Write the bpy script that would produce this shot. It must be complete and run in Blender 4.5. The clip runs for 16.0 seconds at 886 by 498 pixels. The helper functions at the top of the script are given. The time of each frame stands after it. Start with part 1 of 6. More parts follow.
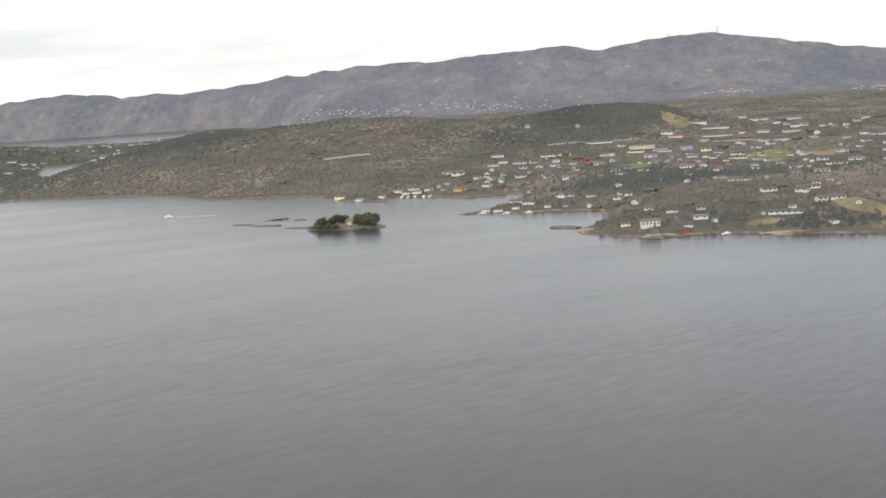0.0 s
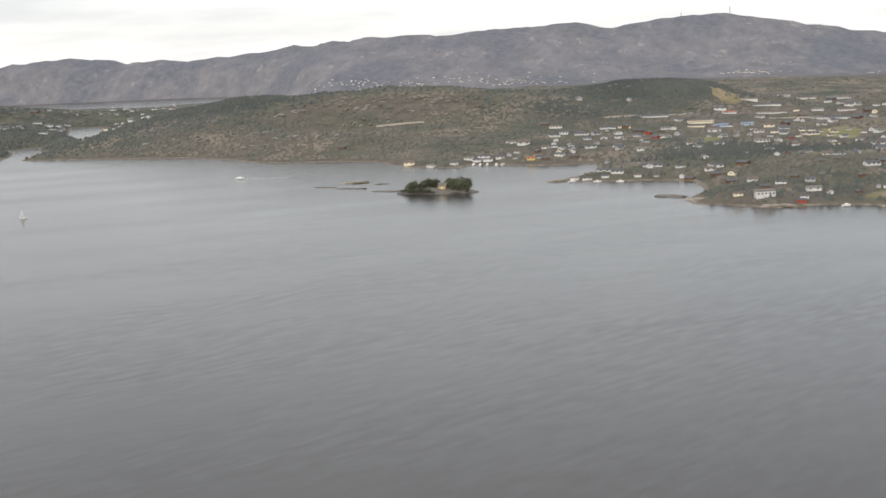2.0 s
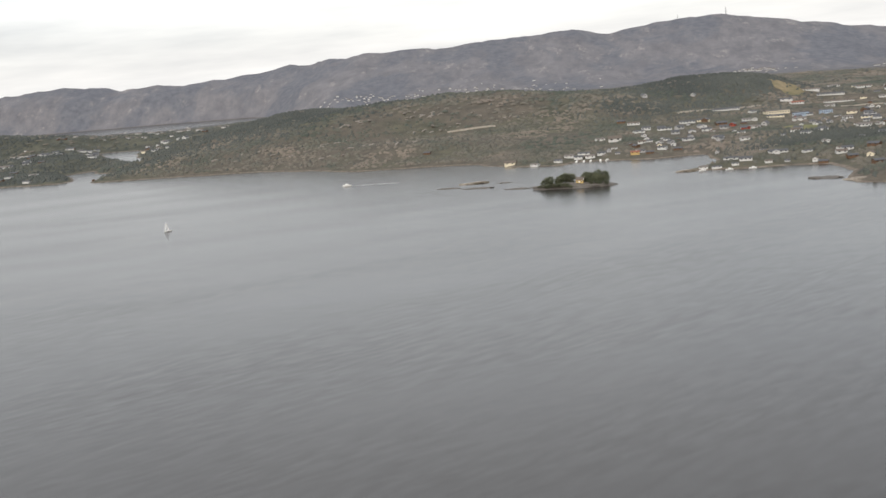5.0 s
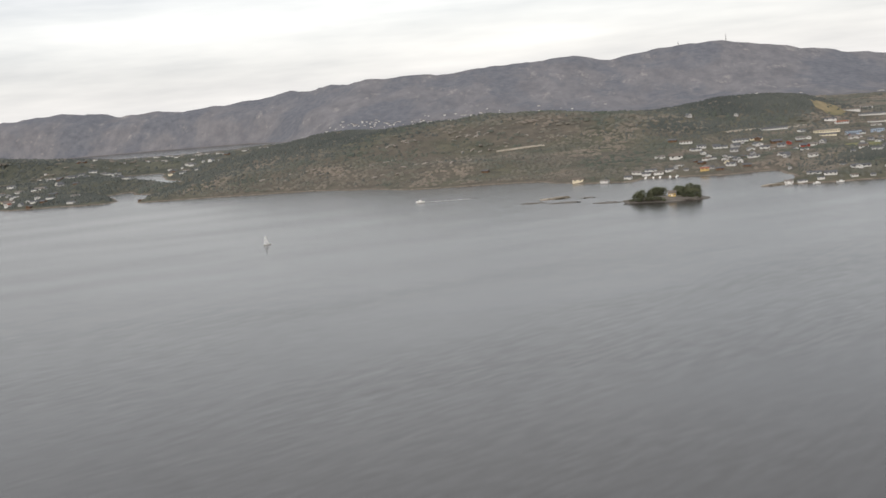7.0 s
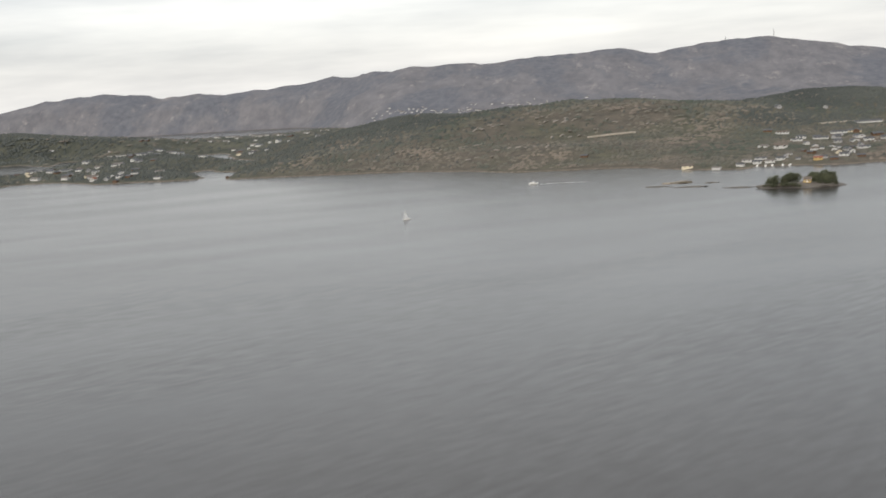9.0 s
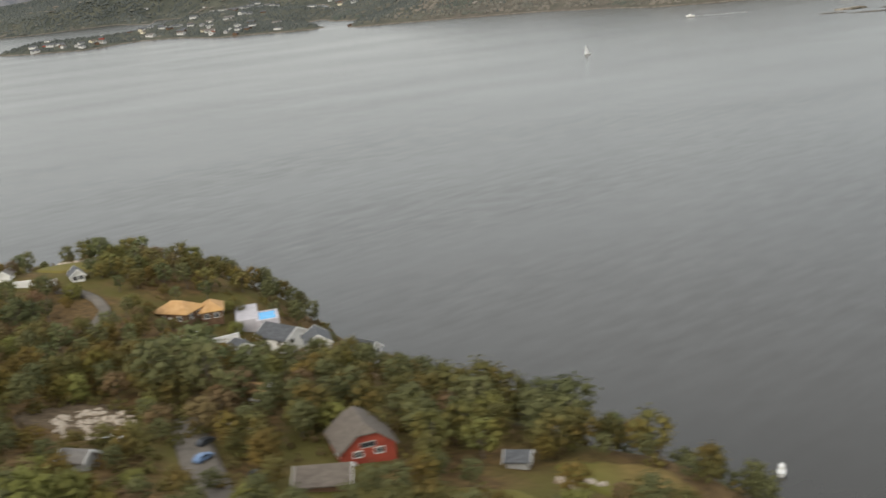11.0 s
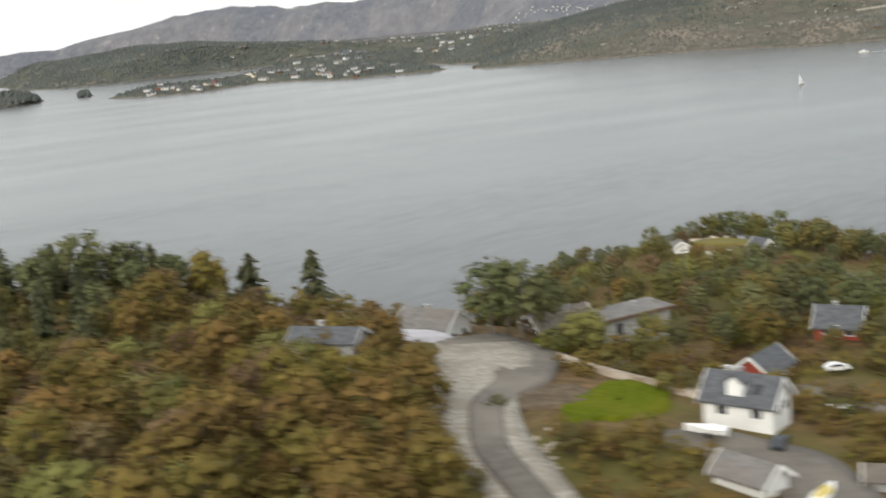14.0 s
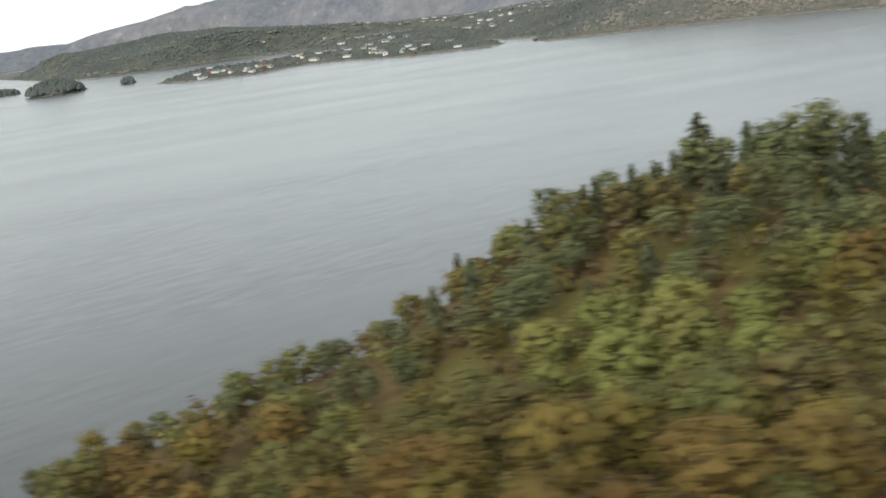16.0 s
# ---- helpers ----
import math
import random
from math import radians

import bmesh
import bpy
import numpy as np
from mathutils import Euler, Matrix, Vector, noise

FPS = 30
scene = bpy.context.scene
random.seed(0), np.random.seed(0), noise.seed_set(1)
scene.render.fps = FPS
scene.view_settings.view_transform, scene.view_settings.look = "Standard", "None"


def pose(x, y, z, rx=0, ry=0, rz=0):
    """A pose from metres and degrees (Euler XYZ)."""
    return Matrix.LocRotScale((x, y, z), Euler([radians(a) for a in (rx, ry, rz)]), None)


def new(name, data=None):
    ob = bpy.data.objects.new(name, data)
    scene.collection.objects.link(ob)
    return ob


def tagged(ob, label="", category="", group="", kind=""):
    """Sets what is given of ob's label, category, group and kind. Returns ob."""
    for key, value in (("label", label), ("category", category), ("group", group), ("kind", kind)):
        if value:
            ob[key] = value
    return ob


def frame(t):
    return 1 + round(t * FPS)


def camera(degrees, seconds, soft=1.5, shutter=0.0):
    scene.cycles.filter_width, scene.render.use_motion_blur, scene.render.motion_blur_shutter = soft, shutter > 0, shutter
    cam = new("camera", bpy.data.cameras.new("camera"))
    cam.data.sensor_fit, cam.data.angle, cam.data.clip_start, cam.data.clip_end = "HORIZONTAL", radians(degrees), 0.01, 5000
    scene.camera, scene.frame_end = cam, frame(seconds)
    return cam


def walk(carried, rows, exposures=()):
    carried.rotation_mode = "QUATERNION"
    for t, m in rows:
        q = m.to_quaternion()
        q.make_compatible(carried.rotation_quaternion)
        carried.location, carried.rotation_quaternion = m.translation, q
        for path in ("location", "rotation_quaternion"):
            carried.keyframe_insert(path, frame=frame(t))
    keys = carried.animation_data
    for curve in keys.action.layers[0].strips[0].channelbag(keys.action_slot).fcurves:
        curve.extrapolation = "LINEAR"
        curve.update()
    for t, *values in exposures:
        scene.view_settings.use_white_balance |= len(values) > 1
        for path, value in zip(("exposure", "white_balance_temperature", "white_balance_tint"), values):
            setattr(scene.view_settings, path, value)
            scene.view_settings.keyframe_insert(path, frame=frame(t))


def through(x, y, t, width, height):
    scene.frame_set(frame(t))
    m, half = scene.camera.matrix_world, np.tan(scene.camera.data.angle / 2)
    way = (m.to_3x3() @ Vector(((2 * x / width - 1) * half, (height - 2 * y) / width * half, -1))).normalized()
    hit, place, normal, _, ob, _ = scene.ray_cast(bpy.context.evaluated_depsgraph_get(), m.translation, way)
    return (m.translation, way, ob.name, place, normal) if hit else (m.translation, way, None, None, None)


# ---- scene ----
# ---- camera and its flight ----
cam = camera(42.8, 16.0, soft=1.55, shutter=0.5)
PATH = [
    (0, -0.00, 0.00, 92.97, 81.855, 4.035, 7.474),
    (0.5, -18.64, -1.03, 92.10, 81.780, 3.183, 6.750),
    (1, -37.27, -2.11, 91.11, 81.866, 2.724, 6.837),
    (1.5, -55.93, -3.24, 90.05, 81.012, 2.144, 6.886),
    (2, -74.64, -4.44, 88.95, 80.637, 2.514, 6.924),
    (2.5, -93.42, -5.72, 87.85, 80.333, 1.694, 6.896),
    (3, -112.29, -7.08, 86.76, 80.635, 3.369, 6.472),
    (3.5, -131.26, -8.50, 85.70, 80.717, 4.061, 6.049),
    (4, -150.32, -9.98, 84.69, 80.945, 4.584, 5.979),
    (6.5, -247.00, -17.73, 80.31, 82.217, 5.020, 4.419),
    (7, -266.54, -19.21, 79.54, 82.690, 4.990, 4.264),
    (7.5, -286.11, -20.61, 78.76, 83.123, 5.281, 4.022),
    (8, -305.69, -21.91, 77.98, 83.496, 4.744, 3.935),
    (10.5, -403.22, -26.20, 73.49, 76.734, 3.162, 7.628),
    (11, -422.53, -26.51, 72.40, 75.142, 5.869, 8.053),
    (11.5, -441.74, -26.61, 71.22, 75.526, 5.776, 7.784),
    (12, -460.85, -26.51, 69.96, 75.147, 7.644, 7.667),
    (12.5, -479.84, -26.21, 68.63, 74.707, 6.935, 8.237),
    (13, -498.72, -25.73, 67.22, 75.842, 4.343, 9.927),
    (13.5, -517.48, -25.07, 65.77, 76.086, 5.811, 9.491),
    (14, -536.14, -24.27, 64.28, 78.153, 5.791, 9.377),
    (14.5, -554.70, -23.35, 62.79, 79.405, 6.937, 10.380),
    (15, -573.18, -22.37, 61.33, 77.897, 6.111, 9.272),
    (15.5, -591.60, -21.36, 59.94, 77.227, 7.073, 8.963),
    (16, -610.00, -20.39, 58.68, 77.461, 7.351, 9.085),
]
walk(cam, [(t, pose(x, y, z, rx, ry, rz)) for t, x, y, z, rx, ry, rz in PATH], [(0.0, 0.12, 6600, 11.0), (3.5, 0.05, 6600, 10.5), (7.0, -0.13, 6650, 11.5), (8.0, -0.18, 6650, 11.5), (10.5, -0.05, 6750, 7.5), (13.0, 0.15, 6800, 7.0), (14.5, 0.25, 6500, 6.0), (16.0, 0.31, 6400, 4.0)])

# ---- world and light: a bright overcast sky with one broad, weak sun ----
SUN_HEIGHT, SUN_TURN = 32.0, 200.0


def make_world():
    w = bpy.data.worlds.new("overcast_sky")
    scene.world = w
    w.use_nodes = True
    nt = w.node_tree
    nt.nodes.clear()
    out = nt.nodes.new("ShaderNodeOutputWorld")
    bg_sky = nt.nodes.new("ShaderNodeBackground")
    bg_cloud = nt.nodes.new("ShaderNodeBackground")
    add = nt.nodes.new("ShaderNodeAddShader")
    sky = nt.nodes.new("ShaderNodeTexSky")
    sky.sky_type = "NISHITA"
    sky.sun_disc = False
    sky.sun_elevation, sky.sun_rotation = radians(SUN_HEIGHT), radians(SUN_TURN)
    sky.air_density, sky.dust_density = 1.0, 3.0
    bg_sky.inputs["Strength"].default_value = 0.05
    nt.links.new(sky.outputs["Color"], bg_sky.inputs["Color"])
    # the cloud deck: pale grey, with long soft bands
    co = nt.nodes.new("ShaderNodeTexCoord")
    mp = nt.nodes.new("ShaderNodeMapping")
    mp.inputs["Scale"].default_value = (2.2, 2.2, 17.0)
    no = nt.nodes.new("ShaderNodeTexNoise")
    no.inputs["Scale"].default_value = 1.6
    no.inputs["Detail"].default_value = 5.0
    no.inputs["Roughness"].default_value = 0.55
    rm = nt.nodes.new("ShaderNodeValToRGB")
    rm.color_ramp.elements[0].position, rm.color_ramp.elements[1].position = 0.32, 0.66
    rm.color_ramp.elements[0].color = (0.64, 0.65, 0.67, 1)
    rm.color_ramp.elements[1].color = (0.97, 0.965, 0.95, 1)
    nt.links.new(co.outputs["Generated"], mp.inputs["Vector"])
    nt.links.new(mp.outputs["Vector"], no.inputs["Vector"])
    nt.links.new(no.outputs["Fac"], rm.inputs["Fac"])
    nt.links.new(rm.outputs["Color"], bg_cloud.inputs["Color"])
    bg_cloud.inputs["Strength"].default_value = 1.04
    nt.links.new(bg_sky.outputs[0], add.inputs[0])
    nt.links.new(bg_cloud.outputs[0], add.inputs[1])
    nt.links.new(add.outputs[0], out.inputs["Surface"])


make_world()
sun = new("sun", bpy.data.lights.new("sun", "SUN"))
sun.data.energy, sun.data.angle, sun.data.color = 1.5, radians(40), (1.0, 0.96, 0.9)
sun.matrix_world = pose(0, 0, 400, 90 - SUN_HEIGHT, 0, 180 - SUN_TURN)


# ---- materials ----
def mat(name, c1, c2, scale=1.0, rough=0.8, bump=0.3, metal=0.0, c3=None, scale2=None, per_object=0.0, per_island=0.0, spec=0.3, stretch=(1, 1, 1), bump_dist=0.05, through=0.0):
    """A surface of two mixed colours at one scale, a third in patches at a larger scale, and fine relief."""
    m = bpy.data.materials.new(name)
    m.use_nodes = True
    nt = m.node_tree
    b = nt.nodes["Principled BSDF"]
    co = nt.nodes.new("ShaderNodeTexCoord")
    mp = nt.nodes.new("ShaderNodeMapping")
    mp.inputs["Scale"].default_value = stretch
    nt.links.new(co.outputs["Object"], mp.inputs["Vector"])
    n1 = nt.nodes.new("ShaderNodeTexNoise")
    n1.inputs["Scale"].default_value, n1.inputs["Detail"].default_value, n1.inputs["Roughness"].default_value = scale, 8.0, 0.62
    nt.links.new(mp.outputs[0], n1.inputs["Vector"])
    r1 = nt.nodes.new("ShaderNodeValToRGB")
    r1.color_ramp.elements[0].position, r1.color_ramp.elements[1].position = 0.35, 0.65
    r1.color_ramp.elements[0].color, r1.color_ramp.elements[1].color = (*c1, 1), (*c2, 1)
    nt.links.new(n1.outputs["Fac"], r1.inputs["Fac"])
    last = r1.outputs["Color"]
    if c3:
        n2 = nt.nodes.new("ShaderNodeTexNoise")
        n2.inputs["Scale"].default_value, n2.inputs["Detail"].default_value = scale2 or scale * 0.15, 4.0
        nt.links.new(mp.outputs[0], n2.inputs["Vector"])
        r2 = nt.nodes.new("ShaderNodeValToRGB")
        r2.color_ramp.elements[0].position, r2.color_ramp.elements[1].position = 0.45, 0.62
        nt.links.new(n2.outputs["Fac"], r2.inputs["Fac"])
        mx = nt.nodes.new("ShaderNodeMix")
        mx.data_type = "RGBA"
        nt.links.new(r2.outputs["Color"], mx.inputs[0])
        nt.links.new(last, mx.inputs[6])
        mx.inputs[7].default_value = (*c3, 1)
        last = mx.outputs[2]
    if per_object or per_island:
        hs = nt.nodes.new("ShaderNodeHueSaturation")
        if per_object:
            src = nt.nodes.new("ShaderNodeObjectInfo").outputs["Random"]
        else:
            src = nt.nodes.new("ShaderNodeNewGeometry").outputs["Random Per Island"]
        amount = per_object or per_island
        for key, lo, hi in (("Hue", 0.5 - 0.035 * amount, 0.5 + 0.035 * amount), ("Value", 1 - 0.4 * amount, 1 + 0.4 * amount)):
            mr = nt.nodes.new("ShaderNodeMapRange")
            mr.inputs["To Min"].default_value, mr.inputs["To Max"].default_value = lo, hi
            if key == "Value":
                wn = nt.nodes.new("ShaderNodeTexWhiteNoise")
                wn.noise_dimensions = "1D"
                nt.links.new(src, wn.inputs["W"])
                nt.links.new(wn.outputs["Value"], mr.inputs["Value"])
            else:
                nt.links.new(src, mr.inputs["Value"])
            nt.links.new(mr.outputs[0], hs.inputs[key])
        nt.links.new(last, hs.inputs["Color"])
        last = hs.outputs["Color"]
    nt.links.new(last, b.inputs["Base Color"])
    b.inputs["Roughness"].default_value, b.inputs["Metallic"].default_value = rough, metal
    b.inputs["Specular IOR Level"].default_value = spec
    if bump:
        bp = nt.nodes.new("ShaderNodeBump")
        bp.inputs["Strength"].default_value, bp.inputs["Distance"].default_value = bump, bump_dist
        nt.links.new(n1.outputs["Fac"], bp.inputs["Height"])
        nt.links.new(bp.outputs[0], b.inputs["Normal"])
    if through:
        tl = nt.nodes.new("ShaderNodeBsdfTranslucent")
        nt.links.new(last, tl.inputs["Color"])
        ms = nt.nodes.new("ShaderNodeMixShader")
        ms.inputs[0].default_value = through
        nt.links.new(b.outputs[0], ms.inputs[1])
        nt.links.new(tl.outputs[0], ms.inputs[2])
        nt.links.new(ms.outputs[0], nt.nodes["Material Output"].inputs["Surface"])
    return m


def water_material():
    m = bpy.data.materials.new("sea_water")
    m.use_nodes = True
    nt = m.node_tree
    b = nt.nodes["Principled BSDF"]
    b.inputs["Base Color"].default_value = (0.034, 0.032, 0.028, 1)
    b.inputs["IOR"].default_value = 1.4
    co = nt.nodes.new("ShaderNodeTexCoord")
    # wind streaks, long across the fjord
    ms = nt.nodes.new("ShaderNodeMapping")
    ms.vector_type = "TEXTURE"
    ms.inputs["Scale"].default_value = (190, 60, 1)
    ms.inputs["Rotation"].default_value = (0, 0, radians(28))
    ns = nt.nodes.new("ShaderNodeTexNoise")
    ns.inputs["Scale"].default_value, ns.inputs["Detail"].default_value = 1.0, 4.0
    nt.links.new(co.outputs["Object"], ms.inputs["Vector"])
    nt.links.new(ms.outputs[0], ns.inputs["Vector"])
    rr = nt.nodes.new("ShaderNodeMapRange")
    rr.inputs["From Min"].default_value, rr.inputs["From Max"].default_value = 0.3, 0.7
    rr.inputs["To Min"].default_value, rr.inputs["To Max"].default_value = 0.2, 0.24
    nt.links.new(ns.outputs["Fac"], rr.inputs["Value"])
    nt.links.new(rr.outputs[0], b.inputs["Roughness"])
    # waves: crests a few metres apart, and finer ripples on them
    mw = nt.nodes.new("ShaderNodeMapping")
    mw.vector_type = "TEXTURE"
    mw.inputs["Scale"].default_value = (9, 2.6, 1)
    mw.inputs["Rotation"].default_value = (0, 0, radians(47))
    nw = nt.nodes.new("ShaderNodeTexNoise")
    nw.inputs["Scale"].default_value, nw.inputs["Detail"].default_value, nw.inputs["Roughness"].default_value = 1.0, 2.0, 0.45
    nt.links.new(co.outputs["Object"], mw.inputs["Vector"])
    nt.links.new(mw.outputs[0], nw.inputs["Vector"])
    sw = nt.nodes.new("ShaderNodeMapRange")
    sw.inputs["From Min"].default_value, sw.inputs["From Max"].default_value = 0.35, 0.65
    sw.inputs["To Min"].default_value, sw.inputs["To Max"].default_value = 0.35, 1.2
    nt.links.new(ns.outputs["Fac"], sw.inputs["Value"])
    # each facet of the surface leans a little, more where the wind ruffles it
    lean = nt.nodes.new("ShaderNodeVectorMath")
    lean.operation = "SUBTRACT"
    lean.inputs[1].default_value = (0.5, 0.5, 0.5)
    nt.links.new(nw.outputs["Color"], lean.inputs[0])
    flat = nt.nodes.new("ShaderNodeVectorMath")
    flat.operation = "MULTIPLY"
    flat.inputs[1].default_value = (0.085, 0.085, 0.0)
    nt.links.new(lean.outputs[0], flat.inputs[0])
    gust = nt.nodes.new("ShaderNodeVectorMath")
    gust.operation = "SCALE"
    nt.links.new(flat.outputs[0], gust.inputs[0])
    nt.links.new(sw.outputs[0], gust.inputs["Scale"])
    up = nt.nodes.new("ShaderNodeVectorMath")
    up.operation = "ADD"
    up.inputs[1].default_value = (0.0, 0.0, 1.0)
    nt.links.new(gust.outputs[0], up.inputs[0])
    unit = nt.nodes.new("ShaderNodeVectorMath")
    unit.operation = "NORMALIZE"
    nt.links.new(up.outputs[0], unit.inputs[0])
    nt.links.new(unit.outputs[0], b.inputs["Normal"])
    return m


def land_material():
    """Scrub and wet heath low down, bare grey rock with gullies and pale slabs on the mountain, blued for haze."""
    m = bpy.data.materials.new("heath_and_hazed_rock")
    m.use_nodes = True
    nt = m.node_tree
    b = nt.nodes["Principled BSDF"]
    b.inputs["Roughness"].default_value, b.inputs["Specular IOR Level"].default_value = 0.95, 0.2
    co = nt.nodes.new("ShaderNodeTexCoord").outputs["Object"]

    def noise_at(scale, detail, rough=0.6, stretch=(1, 1, 1)):
        mp = nt.nodes.new("ShaderNodeMapping")
        mp.inputs["Scale"].default_value = stretch
        nt.links.new(co, mp.inputs["Vector"])
        n = nt.nodes.new("ShaderNodeTexNoise")
        n.inputs["Scale"].default_value, n.inputs["Detail"].default_value, n.inputs["Roughness"].default_value = scale, detail, rough
        nt.links.new(mp.outputs[0], n.inputs["Vector"])
        return n.outputs["Fac"]

    def ramp(src, lo, hi, c0, c1):
        r = nt.nodes.new("ShaderNodeValToRGB")
        r.color_ramp.elements[0].position, r.color_ramp.elements[1].position = lo, hi
        r.color_ramp.elements[0].color, r.color_ramp.elements[1].color = (*c0, 1), (*c1, 1)
        nt.links.new(src, r.inputs["Fac"])
        return r.outputs["Color"]

    def mixed(f, a, c):
        mx = nt.nodes.new("ShaderNodeMix")
        mx.data_type = "RGBA"
        nt.links.new(f, mx.inputs[0])
        nt.links.new(a, mx.inputs[6])
        nt.links.new(c, mx.inputs[7])
        return mx.outputs[2]

    low = mixed(ramp(noise_at(0.008, 4), 0.45, 0.6, (0, 0, 0), (1, 1, 1)), ramp(noise_at(0.06, 8), 0.35, 0.65, (0.08, 0.075, 0.062), (0.134, 0.116, 0.094)), ramp(noise_at(0.05, 6), 0.4, 0.6, (0.066, 0.07, 0.054), (0.115, 0.11, 0.08)))
    # mountain greys carry a bluish tint that stands for distance haze
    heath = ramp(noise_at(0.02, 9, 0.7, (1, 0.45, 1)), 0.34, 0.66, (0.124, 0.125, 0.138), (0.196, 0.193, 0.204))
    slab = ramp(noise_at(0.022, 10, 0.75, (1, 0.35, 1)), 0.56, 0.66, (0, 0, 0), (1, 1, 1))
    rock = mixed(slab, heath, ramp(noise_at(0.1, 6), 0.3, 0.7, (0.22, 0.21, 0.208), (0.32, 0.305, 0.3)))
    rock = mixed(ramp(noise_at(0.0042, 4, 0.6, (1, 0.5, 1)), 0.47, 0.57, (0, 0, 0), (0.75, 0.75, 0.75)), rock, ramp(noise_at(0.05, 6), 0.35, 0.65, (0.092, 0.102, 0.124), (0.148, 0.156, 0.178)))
    sep = nt.nodes.new("ShaderNodeSeparateXYZ")
    nt.links.new(co, sep.inputs[0])
    # the haze-tinted mountain colour takes over with distance
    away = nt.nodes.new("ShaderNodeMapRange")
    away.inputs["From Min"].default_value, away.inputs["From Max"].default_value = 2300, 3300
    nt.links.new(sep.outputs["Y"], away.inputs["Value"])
    # the western shore is darker, mossy ground under spruce
    west = nt.nodes.new("ShaderNodeMapRange")
    west.inputs["From Min"].default_value, west.inputs["From Max"].default_value = -640, -860
    nt.links.new(sep.outputs["X"], west.inputs["Value"])
    low = mixed(west.outputs[0], low, ramp(noise_at(0.03, 7), 0.35, 0.65, (0.05, 0.056, 0.046), (0.105, 0.105, 0.08)))
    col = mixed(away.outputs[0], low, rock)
    # washed rock at the waterline
    edge = nt.nodes.new("ShaderNodeMapRange")
    edge.inputs["From Min"].default_value, edge.inputs["From Max"].default_value = 0.95, 0.5
    nt.links.new(sep.outputs["Z"], edge.inputs["Value"])
    col = mixed(edge.outputs[0], col, ramp(noise_at(0.15, 8), 0.35, 0.65, (0.085, 0.072, 0.056), (0.25, 0.215, 0.175)))
    nt.links.new(col, b.inputs["Base Color"])
    bp = nt.nodes.new("ShaderNodeBump")
    bp.inputs["Strength"].default_value, bp.inputs["Distance"].default_value = 0.7, 6.0
    nt.links.new(noise_at(0.03, 9, 0.7), bp.inputs["Height"])
    nt.links.new(bp.outputs[0], b.inputs["Normal"])
    return m


WATER = water_material()
FOAM = mat("foam", (0.6, 0.62, 0.63), (0.85, 0.86, 0.86), 2.0, 0.6)
NEAR_GROUND = mat("woodland_floor", (0.072, 0.045, 0.018), (0.171, 0.107, 0.044), 0.7, 0.95, 0.6, c3=(0.099, 0.086, 0.021), scale2=0.07, bump_dist=0.3)
LAND = land_material()
ROCK = mat("coastal_rock", (0.17, 0.145, 0.115), (0.36, 0.32, 0.27), 0.6, 0.85, 0.8, c3=(0.10, 0.085, 0.06), scale2=0.12, bump_dist=0.4)
DARK_ROCK = mat("wet_rock", (0.07, 0.065, 0.06), (0.16, 0.145, 0.125), 0.8, 0.6, 0.8, bump_dist=0.3)
PALE_ROCK = mat("blasted_rock", (0.34, 0.285, 0.225), (0.62, 0.54, 0.45), 1.8, 0.85, 0.8, c3=(0.2, 0.15, 0.1), bump_dist=0.3)
LAWN = mat("lawn_grass", (0.068, 0.088, 0.005), (0.108, 0.128, 0.008), 1.5, 1.0, 0.4, c3=(0.125, 0.128, 0.012), scale2=0.15, spec=0.05)
MEADOW = mat("dry_meadow", (0.14, 0.1, 0.032), (0.23, 0.16, 0.055), 0.5, 0.95, 0.4, c3=(0.14, 0.13, 0.03), scale2=0.06)
ASPHALT = mat("asphalt", (0.115, 0.101, 0.086), (0.162, 0.143, 0.122), 0.9, 0.85, 0.2, c3=(0.195, 0.172, 0.145), scale2=0.12)
GRAVEL = mat("gravel", (0.22, 0.19, 0.15), (0.42, 0.39, 0.34), 2.5, 0.95, 0.7, c3=(0.25, 0.22, 0.18), scale2=0.3)
BROWN_EARTH = mat("bare_earth", (0.07, 0.05, 0.03), (0.15, 0.11, 0.07), 1.0, 0.95, 0.6)
BARK = mat("bark", (0.08, 0.065, 0.05), (0.2, 0.18, 0.155), 3.0, 0.95, 0.6)
LEAF_AUTUMN = mat("autumn_leaves", (0.145, 0.102, 0.027), (0.258, 0.180, 0.05), 0.22, 0.85, 0, per_object=0.6, c3=(0.150, 0.122, 0.028), scale2=0.25, through=0.3)
LEAF_GREEN = mat("green_leaves", (0.109, 0.107, 0.036), (0.204, 0.186, 0.062), 0.22, 0.85, 0, per_object=0.6, c3=(0.165, 0.121, 0.032), scale2=0.25, through=0.3)
LEAF_LIME = mat("yellow_green_leaves", (0.171, 0.173, 0.047), (0.268, 0.258, 0.080), 0.22, 0.85, 0, per_object=0.35, through=0.3)
LEAF_BARE = mat("brown_twigs", (0.138, 0.095, 0.047), (0.232, 0.161, 0.082), 0.22, 0.9, 0, per_object=0.6, through=0.3)
NEEDLES = mat("spruce_needles", (0.059, 0.065, 0.032), (0.118, 0.119, 0.058), 1.4, 0.85, 0, per_object=0.4, through=0.2)
PINE = mat("pine_needles", (0.085, 0.095, 0.040), (0.175, 0.177, 0.074), 0.22, 0.85, 0, per_object=0.6, through=0.2)
# haze put into the colour: far woods greyer and bluer than near leaves
HAZED_WOOD = mat("far_woodland", (0.102, 0.1, 0.084), (0.19, 0.162, 0.134), 0.014, 0.95, 0, per_island=0.22, c3=(0.07, 0.082, 0.066), scale2=0.009)
HAZED_CONIFER = mat("far_conifers", (0.056, 0.064, 0.06), (0.092, 0.1, 0.09), 0.01, 0.95, 0, per_island=0.1)
